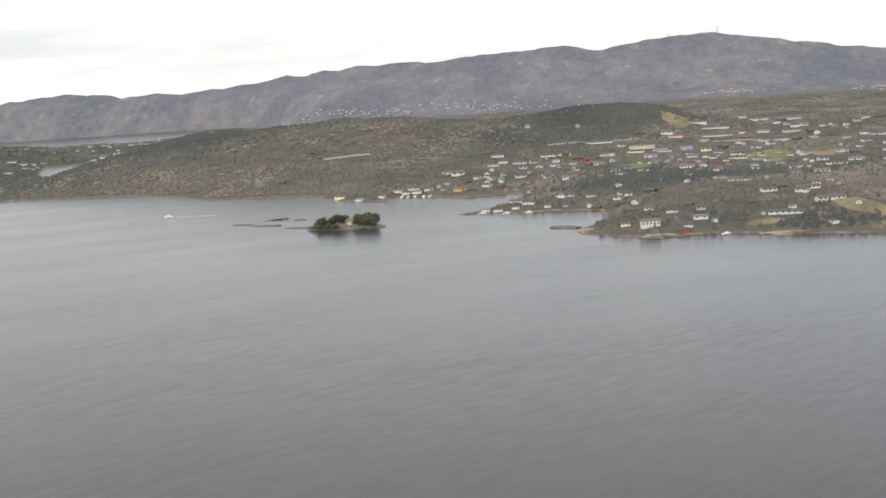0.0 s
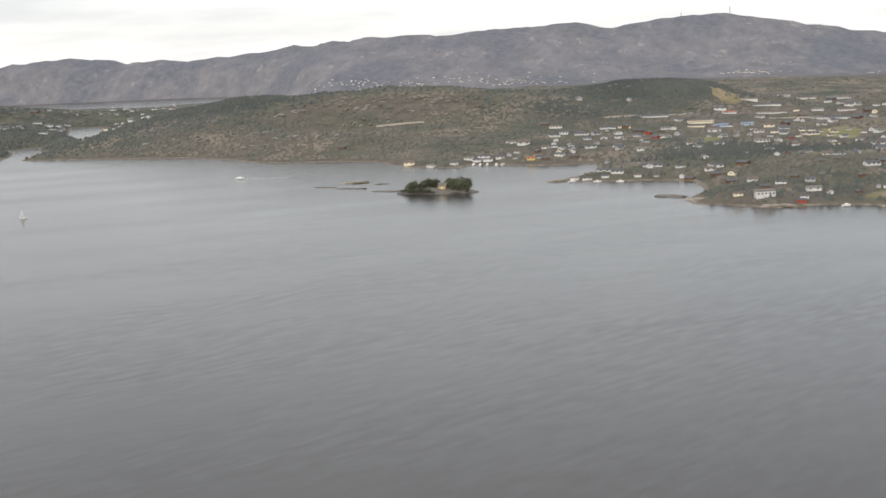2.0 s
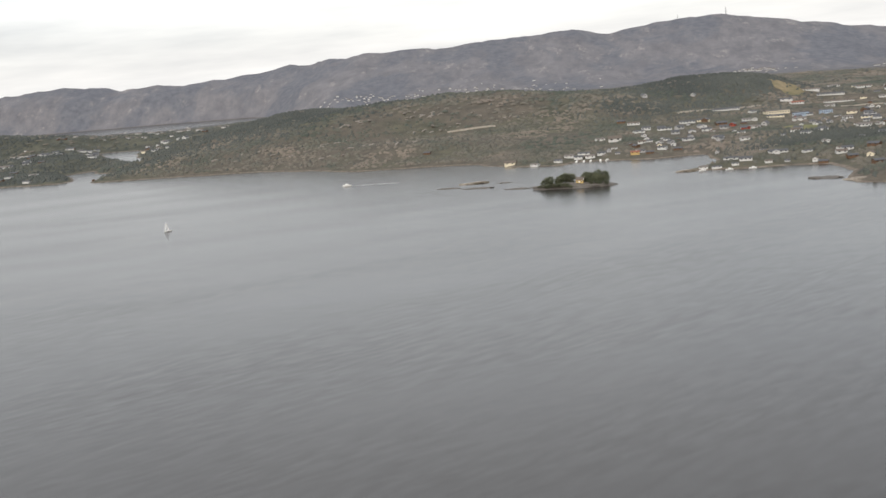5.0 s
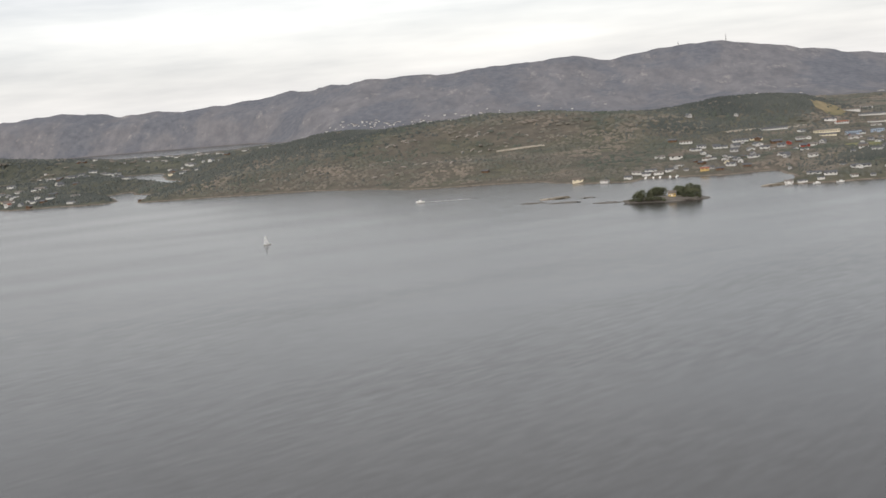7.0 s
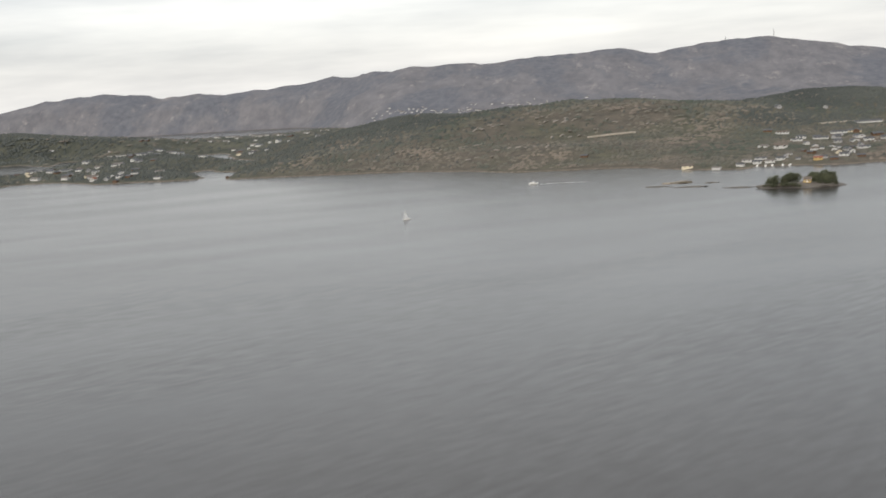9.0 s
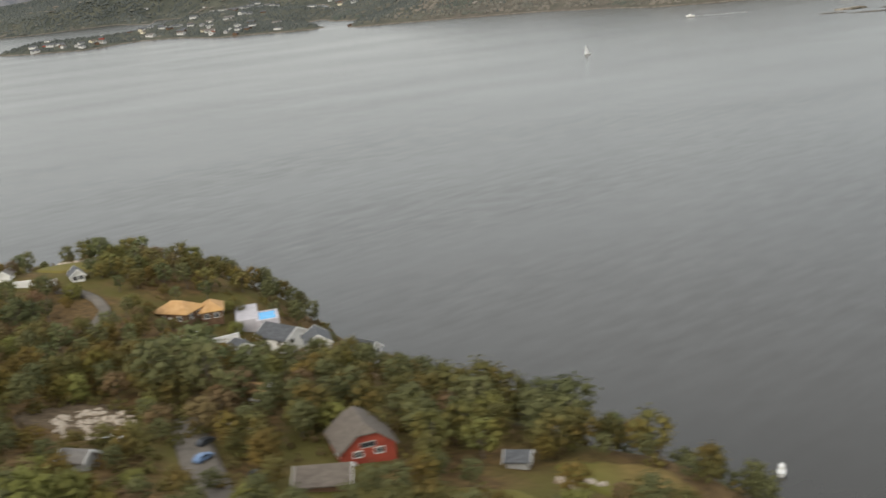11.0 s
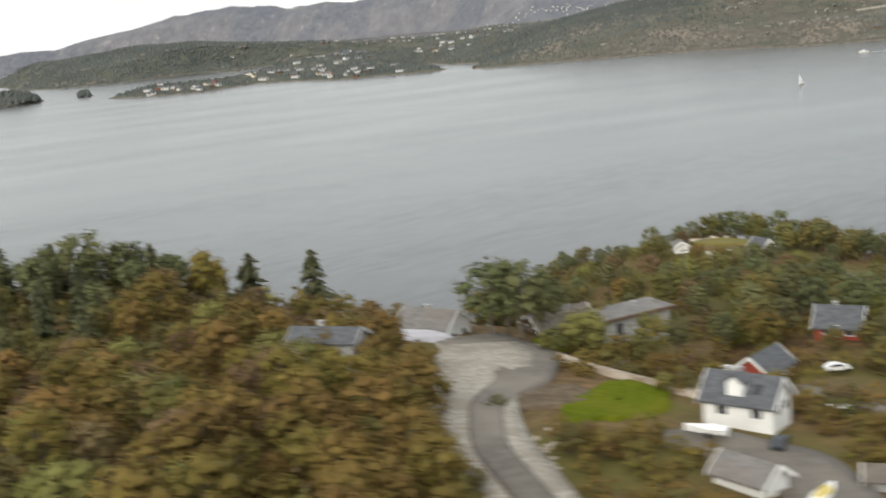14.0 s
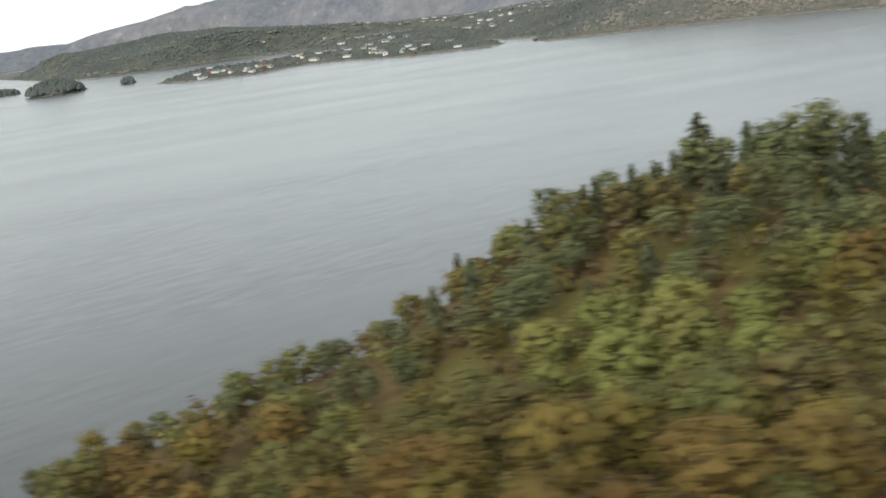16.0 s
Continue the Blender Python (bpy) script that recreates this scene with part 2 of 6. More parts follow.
FAR_GRASS = mat("far_grass", (0.115, 0.125, 0.05), (0.165, 0.165, 0.075), 0.15, 0.95, 0.2, c3=(0.19, 0.17, 0.09), scale2=0.03)
FAR_HAY = mat("far_dry_grass", (0.17, 0.14, 0.085), (0.26, 0.21, 0.13), 0.15, 0.95, 0.2, c3=(0.14, 0.13, 0.07), scale2=0.03)
CRAG = mat("pale_crag", (0.2, 0.18, 0.16), (0.34, 0.31, 0.28), 0.25, 0.9, 0.6, c3=(0.12, 0.11, 0.09), scale2=0.08, bump_dist=0.6)
ISLE_PINE = mat("island_pine_needles", (0.085, 0.098, 0.062), (0.16, 0.168, 0.102), 0.22, 0.85, 0, per_object=0.5, through=0.3)
NEAR_STUFF_A = mat("autumn_woodland_leaves", (0.128, 0.091, 0.026), (0.24, 0.167, 0.048), 0.3, 0.85, 0, c3=(0.139, 0.118, 0.027), scale2=0.12, through=0.3)
PAINT = {
    "white": mat("white_paint", (0.72, 0.72, 0.7), (0.82, 0.82, 0.8), 0.8, 0.6, 0.1),
    # plain white toned down in the colour, so far walls do not burn out
    "off-white": mat("off_white_paint", (0.45, 0.45, 0.44), (0.62, 0.62, 0.6), 0.8, 0.7, 0.1),
    "cream": mat("cream_paint", (0.6, 0.54, 0.4), (0.7, 0.64, 0.5), 0.8, 0.6, 0.1),
    "ochre": mat("ochre_paint", (0.42, 0.3, 0.12), (0.52, 0.38, 0.16), 0.8, 0.6, 0.1),
    "red": mat("red_paint", (0.24, 0.045, 0.03), (0.33, 0.07, 0.045), 0.8, 0.65, 0.1),
    "brown": mat("brown_stain", (0.09, 0.05, 0.03), (0.16, 0.1, 0.06), 0.8, 0.7, 0.1),
    "grey": mat("grey_paint", (0.3, 0.3, 0.3), (0.42, 0.42, 0.41), 0.8, 0.65, 0.1),
    "blue": mat("pale_blue_paint", (0.3, 0.38, 0.48), (0.4, 0.48, 0.58), 0.8, 0.6, 0.1),
}
ROOF = {
    "slate": mat("dark_slate", (0.06, 0.063, 0.07), (0.11, 0.115, 0.125), 1.2, 0.6, 0.3, stretch=(1, 1, 4)),
    "grey": mat("grey_roofing", (0.13, 0.122, 0.115), (0.2, 0.19, 0.18), 1.0, 0.75, 0.3, c3=(0.17, 0.145, 0.125), stretch=(1, 1, 4)),
    "brown": mat("brown_roof_tile", (0.105, 0.088, 0.074), (0.155, 0.132, 0.112), 1.0, 0.75, 0.3, stretch=(1, 1, 4)),
    "red": mat("red_roof_tile", (0.22, 0.09, 0.06), (0.32, 0.14, 0.09), 1.0, 0.75, 0.3),
    "orange": mat("orange_roof_tile", (0.42, 0.24, 0.1), (0.56, 0.35, 0.17), 1.0, 0.75, 0.4, c3=(0.5, 0.3, 0.12)),
}
PANE = mat("window_glass", (0.02, 0.024, 0.03), (0.035, 0.04, 0.045), 0.3, 0.08, 0, spec=0.6)
POOL = mat("pool_water", (0.03, 0.34, 0.75), (0.06, 0.45, 0.85), 0.6, 0.1, 0.15, spec=0.5)
DECK = mat("pool_deck", (0.44, 0.42, 0.45), (0.54, 0.52, 0.55), 0.8, 0.7, 0.2)
METAL = mat("galvanised_steel", (0.35, 0.36, 0.37), (0.5, 0.5, 0.5), 2.0, 0.45, 0.1, metal=0.8)
TYRE = mat("tyre_rubber", (0.015, 0.015, 0.015), (0.03, 0.03, 0.03), 4.0, 0.85, 0.2)
SAIL = mat("sailcloth", (0.75, 0.76, 0.76), (0.85, 0.85, 0.85), 0.6, 0.7, 0.05)
CAR_DARK = mat("dark_car_paint", (0.03, 0.035, 0.045), (0.05, 0.055, 0.065), 0.5, 0.25, 0, spec=0.6)
CAR_WHITE = mat("white_car_paint", (0.7, 0.7, 0.7), (0.8, 0.8, 0.8), 0.5, 0.3, 0, spec=0.6)
CAR_BLUE = mat("blue_car_paint", (0.12, 0.2, 0.35), (0.16, 0.25, 0.42), 0.5, 0.3, 0, spec=0.6)
TARP_YELLOW = mat("yellow_cover", (0.5, 0.38, 0.08), (0.62, 0.5, 0.15), 1.0, 0.6, 0.2)

# ---- building helpers ----
RNG = np.random.default_rng(11)


def mesh_from(name, verts, faces, material, smooth=False, normals=None):
    """A mesh from arrays; faces all with the same number of corners. normals: soft ones for foliage, one for each corner point."""
    me = bpy.data.meshes.new(name)
    v = np.asarray(verts, np.float32).reshape(-1, 3)
    f = np.asarray(faces, np.int32)
    n, k = f.shape
    me.vertices.add(len(v))
    me.vertices.foreach_set("co", v.ravel())
    me.loops.add(n * k)
    me.loops.foreach_set("vertex_index", f.ravel())
    me.polygons.add(n)
    me.polygons.foreach_set("loop_start", np.arange(n, dtype=np.int32) * k)
    me.update(calc_edges=True)
    me.validate()
    me.materials.append(material)
    if smooth or normals is not None:
        me.polygons.foreach_set("use_smooth", np.ones(n, bool))
    if normals is not None:
        me.normals_split_custom_set_from_vertices(np.asarray(normals, np.float32).tolist())
    return me


def part(name, data, parent, label="", m=None):
    """One mesh object under a thing or a part."""
    ob = new(name, data)
    ob.parent = parent
    if m is not None:
        ob.matrix_basis = m
    if label:
        ob["label"] = label
    return ob


def bm_mesh(name, bm, material):
    me = bpy.data.meshes.new(name)
    bmesh.ops.recalc_face_normals(bm, faces=bm.faces)
    bm.to_mesh(me)
    bm.free()
    me.materials.append(material)
    return me


def add_box(bm, cx, cy, cz, sx, sy, sz, rot=0.0):
    """A box with its base centre at (cx, cy, cz)."""
    r = bmesh.ops.create_cube(bm, size=1.0)
    bmesh.ops.transform(bm, verts=r["verts"], matrix=Matrix.Translation((cx, cy, cz + sz / 2)) @ Matrix.Rotation(rot, 4, "Z") @ Matrix.Diagonal((sx, sy, sz, 1)))
    return r["verts"]


def box_mesh(name, sx, sy, sz, material, bevel=0.0):
    bm = bmesh.new()
    add_box(bm, 0, 0, 0, sx, sy, sz)
    if bevel:
        bmesh.ops.bevel(bm, geom=bm.edges[:], offset=bevel, segments=2, affect="EDGES")
    return bm_mesh(name, bm, material)


def prism(bm, outline, y0, y1):
    """Extrudes an outline of (x, z) pairs from y0 to y1."""
    a = [bm.verts.new((x, y0, z)) for x, z in outline]
    b = [bm.verts.new((x, y1, z)) for x, z in outline]
    bm.faces.new(a)
    bm.faces.new(b[::-1])
    for i in range(len(outline)):
        j = (i + 1) % len(outline)
        bm.faces.new((a[j], a[i], b[i], b[j]))


# ---- the lie of the land ----
def lattice(ix, iy, seed):
    h = (ix.astype(np.int64) * 374761393 + iy.astype(np.int64) * 668265263 + seed * 1442695041) & 0x7FFFFFFF
    h = ((h ^ (h >> 13)) * 1274126177) & 0x7FFFFFFF
    return ((h ^ (h >> 16)) & 0xFFFF) / 65535.0


def value_noise(x, y, seed):
    ix, iy = np.floor(x), np.floor(y)
    fx, fy = x - ix, y - iy
    fx, fy = fx * fx * (3 - 2 * fx), fy * fy * (3 - 2 * fy)
    a, b = lattice(ix, iy, seed), lattice(ix + 1, iy, seed)
    c, d = lattice(ix, iy + 1, seed), lattice(ix + 1, iy + 1, seed)
    return (a * (1 - fx) + b * fx) * (1 - fy) + (c * (1 - fx) + d * fx) * fy


def fbm(x, y, size, octaves, seed):
    """Noise from -1 to 1 with its largest swells size metres across."""
    total, amp, norm = 0.0, 1.0, 0.0
    for k in range(octaves):
        total = total + amp * (2 * value_noise(x / size * 2**k, y / size * 2**k, seed + k) - 1)
        norm += amp
        amp *= 0.52
    return total / norm


def shore_distance(x, y, poly):
    """Metres to the outline: positive inside, negative outside."""
    p = np.asarray(poly, float)
    q = np.roll(p, -1, 0)
    best = np.full(x.shape, 1e12)
    inside = np.zeros(x.shape, bool)
    for (ax, ay), (bx, by) in zip(p, q):
        dx, dy = bx - ax, by - ay
        t = np.clip(((x - ax) * dx + (y - ay) * dy) / (dx * dx + dy * dy), 0, 1)
        best = np.minimum(best, (x - ax - t * dx) ** 2 + (y - ay - t * dy) ** 2)
        if dy:
            cross = ((ay > y) != (by > y)) & (x < dx * (y - ay) / dy + ax)
            inside ^= cross
    d = np.sqrt(best)
    return np.where(inside, d, -d)


def smooth_min(a, b, k):
    h = np.clip(0.5 + 0.5 * (b - a) / k, 0, 1)
    return b * (1 - h) + a * h - k * h * (1 - h)


def ease(v):
    v = np.clip(v, 0, 1)
    return v * v * (3 - 2 * v)


FAR_SHORE = [(2600, 420), (400, 585), (151, 622), (103, 634), (75, 650), (50, 653), (34, 645), (12, 661), (-11, 676), (-8, 712), (4, 738), (8, 765), (-4, 792), (-24, 807), (-59, 808), (-92, 818), (-96, 828), (-70, 850), (-60, 900), (-66, 952), (-103, 944), (-134, 960), (-174, 976), (-182, 948), (-227, 968), (-262, 1030), (-303, 1050), (-387, 1062), (-441, 1122), (-507, 1165), (-571, 1180), (-646, 1200), (-708, 1208), (-716, 1232), (-722, 1262), (-726, 1340), (-770, 1375), (-796, 1432), (-815, 1380), (-772, 1325), (-752, 1262), (-756, 1232), (-830, 1248), (-880, 1253), (-960, 1330), (-1010, 1345), (-1048, 1262), (-1126, 1282), (-1196, 1316), (-1185, 1370), (-1110, 1450), (-1130, 1750), (-1330, 1985), (-1416, 1892), (-1547, 1850), (-1655, 1930), (-2198, 2663), (-2700, 2950), (-4200, 3000), (-4200, 5200), (2600, 5200)]
LAGOON = [(-690, 1452), (-741, 1545), (-850, 1730), (-930, 1965), (-1010, 1990), (-900, 1735), (-826, 1612), (-740, 1478), (-716, 1425)]
STRAIT = [(-1260, 2020), (-1075, 1885), (-1085, 1800), (-1180, 1780)]
BACK_FJORD = [(-3000, 3800), (-2500, 3250), (-2000, 2900), (-1500, 2750), (-1150, 2850), (-900, 3050), (-850, 3200), (-1000, 3500), (-1250, 3950), (-1600, 4080), (-2300, 4080), (-2800, 3900)]
NEAR_SHORE = [(-330, -60), (-366, 5), (-388, 58), (-400, 88), (-425, 110), (-447, 130), (-466, 153), (-483, 179), (-503, 196), (-530, 205), (-556, 203), (-568, 190), (-565, 170), (-559, 150), (-555, 134), (-558, 124), (-566, 122), (-574, 130), (-594, 136), (-622, 122), (-652, 101), (-673, 66), (-698, 15), (-715, -30), (-740, -160), (-330, -160)]
# hills: middle, height, half-widths
HILLS = [(-250, 1420, 36, 130, 100), (-410, 1360, 20, 90, 70), (-560, 1560, 38, 170, 150), (15, 1460, 38, 78, 60), (-110, 1340, 14, 120, 80), (220, 1520, 8, 200, 150), (420, 1500, 9, 200, 200), (340, 2650, 9, 500, 450), (-1450, 2130, 46, 200, 130), (-1750, 2420, 42, 260, 170), (-1000, 2000, 10, 200, 150), (-650, 2300, 6, 400, 300), (-100, 2350, 10, 500, 400), (320, 1050, 7, 150, 130), (60, 790, 6, 70, 50), (-45, 850, 5, 40, 30), (-350, 1160, 8, 110, 40), (-1162, 1325, 9, 30, 18)]
# the mountain's crest from west to east: easting, height
CREST_X = [-4200, -3044, -2685, -2446, -2200, -1943, -1749, -1467, -1141, -759, -526, -207, -89, 36, 268, 428, 540, 834, 976, 1500, 2600]
CREST_Z = [60, 70, 74, 110, 143, 170, 139, 137, 160, 189, 186, 201, 208, 185, 214, 212, 193, 136, 121, 120, 90]


def far_height(x, y):
    x, y = np.asarray(x, float), np.asarray(y, float)
    wob = fbm(x, y, 38, 3, 5) * 7
    sd = shore_distance(x + wob, y + wob * 0.6, FAR_SHORE)
    for hole in (LAGOON, STRAIT, BACK_FJORD):
        sd = np.minimum(sd, -shore_distance(x + wob, y + wob, hole))
    inland = ease(sd / 90)
    h = np.clip(sd * 0.22, -6, 3.2) + inland * (5 + 4 * fbm(x, y, 160, 4, 21))
    for cx, cy, top, sx, sy in HILLS:
        h = h + top * np.exp(-0.5 * (((x - cx) / sx) ** 2 + ((y - cy) / sy) ** 2)) * inland
    h = h + inland * ease((y - 1050) / 300) * (6 * fbm(x, y, 90, 4, 33) + 5 * fbm(x, y, 230, 2, 37))
    crest_y = 4000 + 330 * ease((-800 - x) / 450) * ease((x + 2900) / 600)
    crest = np.interp(x * 4000 / crest_y, CREST_X, CREST_Z) + 8 * fbm(x, y * 0, 130, 5, 3) + 7 * fbm(x, y * 0, 75, 5, 13)
    crest = 93 + (crest - 93) * crest_y / 4000
    crest_y = crest_y + 50 * fbm(x, y * 0, 500, 2, 8)
    rise = np.clip((y - (crest_y - 900)) / 900, 0, 1)
    front = (0.16 * ease(rise * 1.6) + 0.84 * rise**2.0)
    back = 1 - ease((y - crest_y) / 700)
    shape = np.where(y < crest_y, front, back)
    gully = 1 - np.abs(fbm(x + 0.2 * y, y * 0.22, 190, 6, 44)) * 2
    gully = 0.35 * gully + 0.65 * (1 - np.abs(fbm(x - 0.3 * y, y * 0.6, 260, 5, 47)) * 2)
    rough = (gully * 30 - 18 + fbm(x, y, 90, 4, 46) * 11) * ease(rise * 2) * np.where(y < crest_y, 1 - rise**5, 0.3)
    return h * (1 - 0.9 * ease(rise * 1.5)) + (crest * shape + rough) * ease(sd / 120)


def near_height(x, y):
    x, y = np.asarray(x, float), np.asarray(y, float)
    wob = fbm(x, y, 14, 3, 61) * 3
    sd = shore_distance(x + wob, y + wob, NEAR_SHORE)
    slope = 29.0 - 0.10 * (x + 520) - 0.13 * (y - 80)
    slope = smooth_min(slope, 35.8 + 0 * x, 5.0) + 1.2 * fbm(x, y, 40, 4, 71)
    slope = slope + 4.5 * np.exp(-(((x + 524) / 28) ** 2 + ((y - 163) / 22) ** 2)) + 3.0 * np.exp(-(((x + 593) / 22) ** 2 + ((y - 85) / 14) ** 2)) - 5.5 * np.exp(-(((x + 612) / 17) ** 2 + ((y - 46) / 15) ** 2))
    slope = slope - 2.2 * np.exp(-(((x + 533) / 16) ** 2 + ((y - 90) / 16) ** 2)) - 5.0 * np.exp(-(((x + 481) / 17) ** 2 + ((y - 137) / 19) ** 2))
    slope = slope - 6.0 * ease((-616 - x) / 22) - 5.5 * np.exp(-(((x + 547) / 14) ** 2 + ((y - 172) / 18) ** 2))
    slope = slope + 2.2 * np.exp(-(((x + 518) / 9) ** 2 + ((y - 90) / 8) ** 2))
    slope = slope - 1.1 * np.exp(-(((x + 526) / 5) ** 2 + ((y - 80) / 5) ** 2))
    slope = slope + 3.4 * np.exp(-(((x + 540) / 8) ** 2 + ((y - 127.5) / 7) ** 2))
    cliff = np.where(sd > 0, 1.0 + 1.05 * sd, 0.8 + sd * 0.5)
    return np.maximum(smooth_min(slope, cliff, 5.0), -4)


def near_z(x, y):
    return float(near_height(np.array([x]), np.array([y]))[0])


def far_z(x, y):
    return float(far_height(np.array([x]), np.array([y]))[0])


def far_land():
    bearing = np.radians(np.arange(-66, 62.01, 0.3))
    dist = [470.0]
    while dist[-1] < 4960:
        dist.append(dist[-1] * 1.0085)
    b, r = np.meshgrid(bearing, np.array(dist))
    x, y = -350 + r * np.sin(b), r * np.cos(b)
    z = far_height(x, y)
    nr, nb = x.shape
    idx = np.arange(nr * nb).reshape(nr, nb)
    f = np.stack([idx[:-1, :-1], idx[:-1, 1:], idx[1:, 1:], idx[1:, :-1]], -1).reshape(-1, 4)
    f = f[z.ravel()[f].max(1) > -2.0]
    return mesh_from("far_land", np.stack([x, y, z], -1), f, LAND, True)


tagged(new("ground_far_shore", far_land()), "far wooded shore rising to a bare, haze-tinted grey mountain ridge", "land", kind="structure")


def near_land():
    xs, ys = np.arange(-742, -326, 2.0), np.arange(-162, 204, 2.0)
    x, y = np.meshgrid(xs, ys)
    z = near_height(x, y)
    nr, nb = x.shape
    idx = np.arange(nr * nb).reshape(nr, nb)
    f = np.stack([idx[:-1, :-1], idx[:-1, 1:], idx[1:, 1:], idx[1:, :-1]], -1).reshape(-1, 4)
    f = f[z.ravel()[f].max(1) > -2.0]
    return mesh_from("near_land", np.stack([x, y, z], -1), f, NEAR_GROUND, True)


tagged(new("ground_headland", near_land()), "steep wooded headland above the fjord", "land", kind="structure")

sea = bmesh.new()
bmesh.ops.create_circle(sea, cap_ends=True, radius=9000, segments=96)
tagged(new("water", bm_mesh("water", sea, WATER)), "grey fjord water ruffled by light wind", "sea", kind="structure")


# ---- trees ----
LUMP_V = np.array([(1, 0, 0), (-1, 0, 0), (0, 1, 0), (0, -1, 0), (0, 0, 1), (0, 0, -1)], float)
LUMP_F = np.array([(0, 2, 4), (2, 1, 4), (1, 3, 4), (3, 0, 4), (2, 0, 5), (1, 2, 5), (3, 1, 5), (0, 3, 5)])


def unit_rows(a):
    return a / np.maximum(np.linalg.norm(a, axis=1), 1e-6)[:, None]


def leaf_crown(seed, blobs, leaves, height, width, base, size, flat=0.85):
    """A billowing crown: uneven leafy boughs round the limbs' ends, fringed with small tilted leaf sprays, with soft normals."""
    r = np.random.default_rng(seed)
    heart = np.array([0, 0, base + (height - base) * 0.35])
    vs, fs, ns, m = [], [], [], 0
    for k in range(blobs):
        u = (k + r.random()) / blobs
        out = width * 0.5 * np.sin(np.pi * (0.18 + 0.66 * u)) * (0.35 + 0.6 * np.sqrt(r.random())) * (0.2 if k == blobs - 1 else 0.85)
        a = k * 2.4 + r.random()
        c = np.array((out * np.cos(a), out * np.sin(a), base + (height - base) * (0.14 + 0.7 * u)))
        q = width * r.uniform(0.11, 0.21)
        squash = np.array((1, 1, flat * r.uniform(0.85, 1.15)))
        # the bough's body, dented at two scales
        ph = r.random(6) * 6.28
        dent = 0.16 * np.sin(LUMP_V[:, 0] * 3.1 + ph[0]) * np.sin(LUMP_V[:, 1] * 3.4 + ph[1]) + 0.13 * np.sin(LUMP_V[:, 2] * 5.3 + ph[2]) * np.sin(LUMP_V[:, 0] * 4.7 + ph[3]) + 0.16 * r.normal(size=len(LUMP_V))
        v = LUMP_V * (q * 0.62 * (1 + dent))[:, None] * squash + c
        vs.append(v)
        fs.append(LUMP_F + m)
        ns.append(unit_rows(LUMP_V * 0.85 + (v - heart) / width + 0.18 * r.normal(size=v.shape) + (0, 0, 0.2)))
        m += len(v)
        d = unit_rows(r.normal(size=(leaves, 3)) + (0, 0, 0.25))
        p = c + d * (q * r.uniform(0.4, 1.5, leaves))[:, None] * squash
        nrm = unit_rows(d + 0.45 * r.normal(size=(leaves, 3)) + np.array([0, 0, 0.3]))
        t = unit_rows(np.cross(nrm, r.normal(size=(leaves, 3))))
        bt = np.cross(nrm, t)
        sz = size * r.uniform(0.5, 1.35, (leaves, 1))
        vs.append(np.stack([p - t * sz - bt * sz * 0.6, p + t * sz - bt * sz * 0.5, p + bt * sz * 1.1 + t * sz * r.normal(size=(leaves, 1)) * 0.4], 1).reshape(-1, 3))
        fs.append(np.arange(leaves * 3).reshape(-1, 3) + m)
        ns.append(np.repeat(unit_rows(d * 0.7 + (p - heart) / width + 0.4 * nrm + np.array([0, 0, 0.2])), 3, 0))
        m += leaves * 3
    return np.concatenate(vs), np.concatenate(fs), np.concatenate(ns)


def needle_crown(seed, height, width, tiers, arms):
    """A spruce: uneven whorls of drooping boughs, each hung with ragged needle sprays, thinning to a narrow tip."""
    r = np.random.default_rng(seed)
    p, s, nrm, t = [], [], [], []
    for k in range(tiers):
        u = k / (tiers - 1)
        z = height * (0.06 + 0.92 * u)
        length = (width * 0.5 * (1 - u) ** 0.7 + 0.12) * r.uniform(0.5, 1.2)
        for a in range(max(4, int(arms * (1 - 0.55 * u)))):
            ang = 2 * np.pi * (a + r.random()) / arms * (1 + 0.8 * u) + k
            l = length * r.uniform(0.55, 1.15)
            drop = l * r.uniform(0.15, 0.55) * (1 - 0.7 * u)
            ca, sa = np.cos(ang), np.sin(ang)
            for w in (0.25, 0.5, 0.72, 0.95):
                p.append((ca * l * w + r.normal() * 0.06, sa * l * w + r.normal() * 0.06, z - drop * w * w + r.normal() * 0.09))
                s.append((0.24 + 0.26 * l * (1 - 0.5 * w)) * r.uniform(0.7, 1.25))
                nrm.append((ca * 0.55 + r.normal() * 0.25, sa * 0.55 + r.normal() * 0.25, 0.85))
                t.append((-sa + r.normal() * 0.3, ca + r.normal() * 0.3, r.normal() * 0.3))
    p, s, nrm, t = np.array(p), np.array(s)[:, None], unit_rows(np.array(nrm)), np.array(t)
    t = unit_rows(t - nrm * (t * nrm).sum(1)[:, None])
    b = np.cross(nrm, t)
    q = np.stack([p - t * s * 0.8 + b * s * 0.5, p - b * s * 1.2, p + t * s * 0.8 + b * s * 0.4], 1).reshape(-1, 3)
    soft = unit_rows(nrm + p * (1, 1, 0) / width + (0, 0, 0.1))
    return q, np.arange(len(p) * 3).reshape(-1, 3), np.repeat(soft, 3, 0)


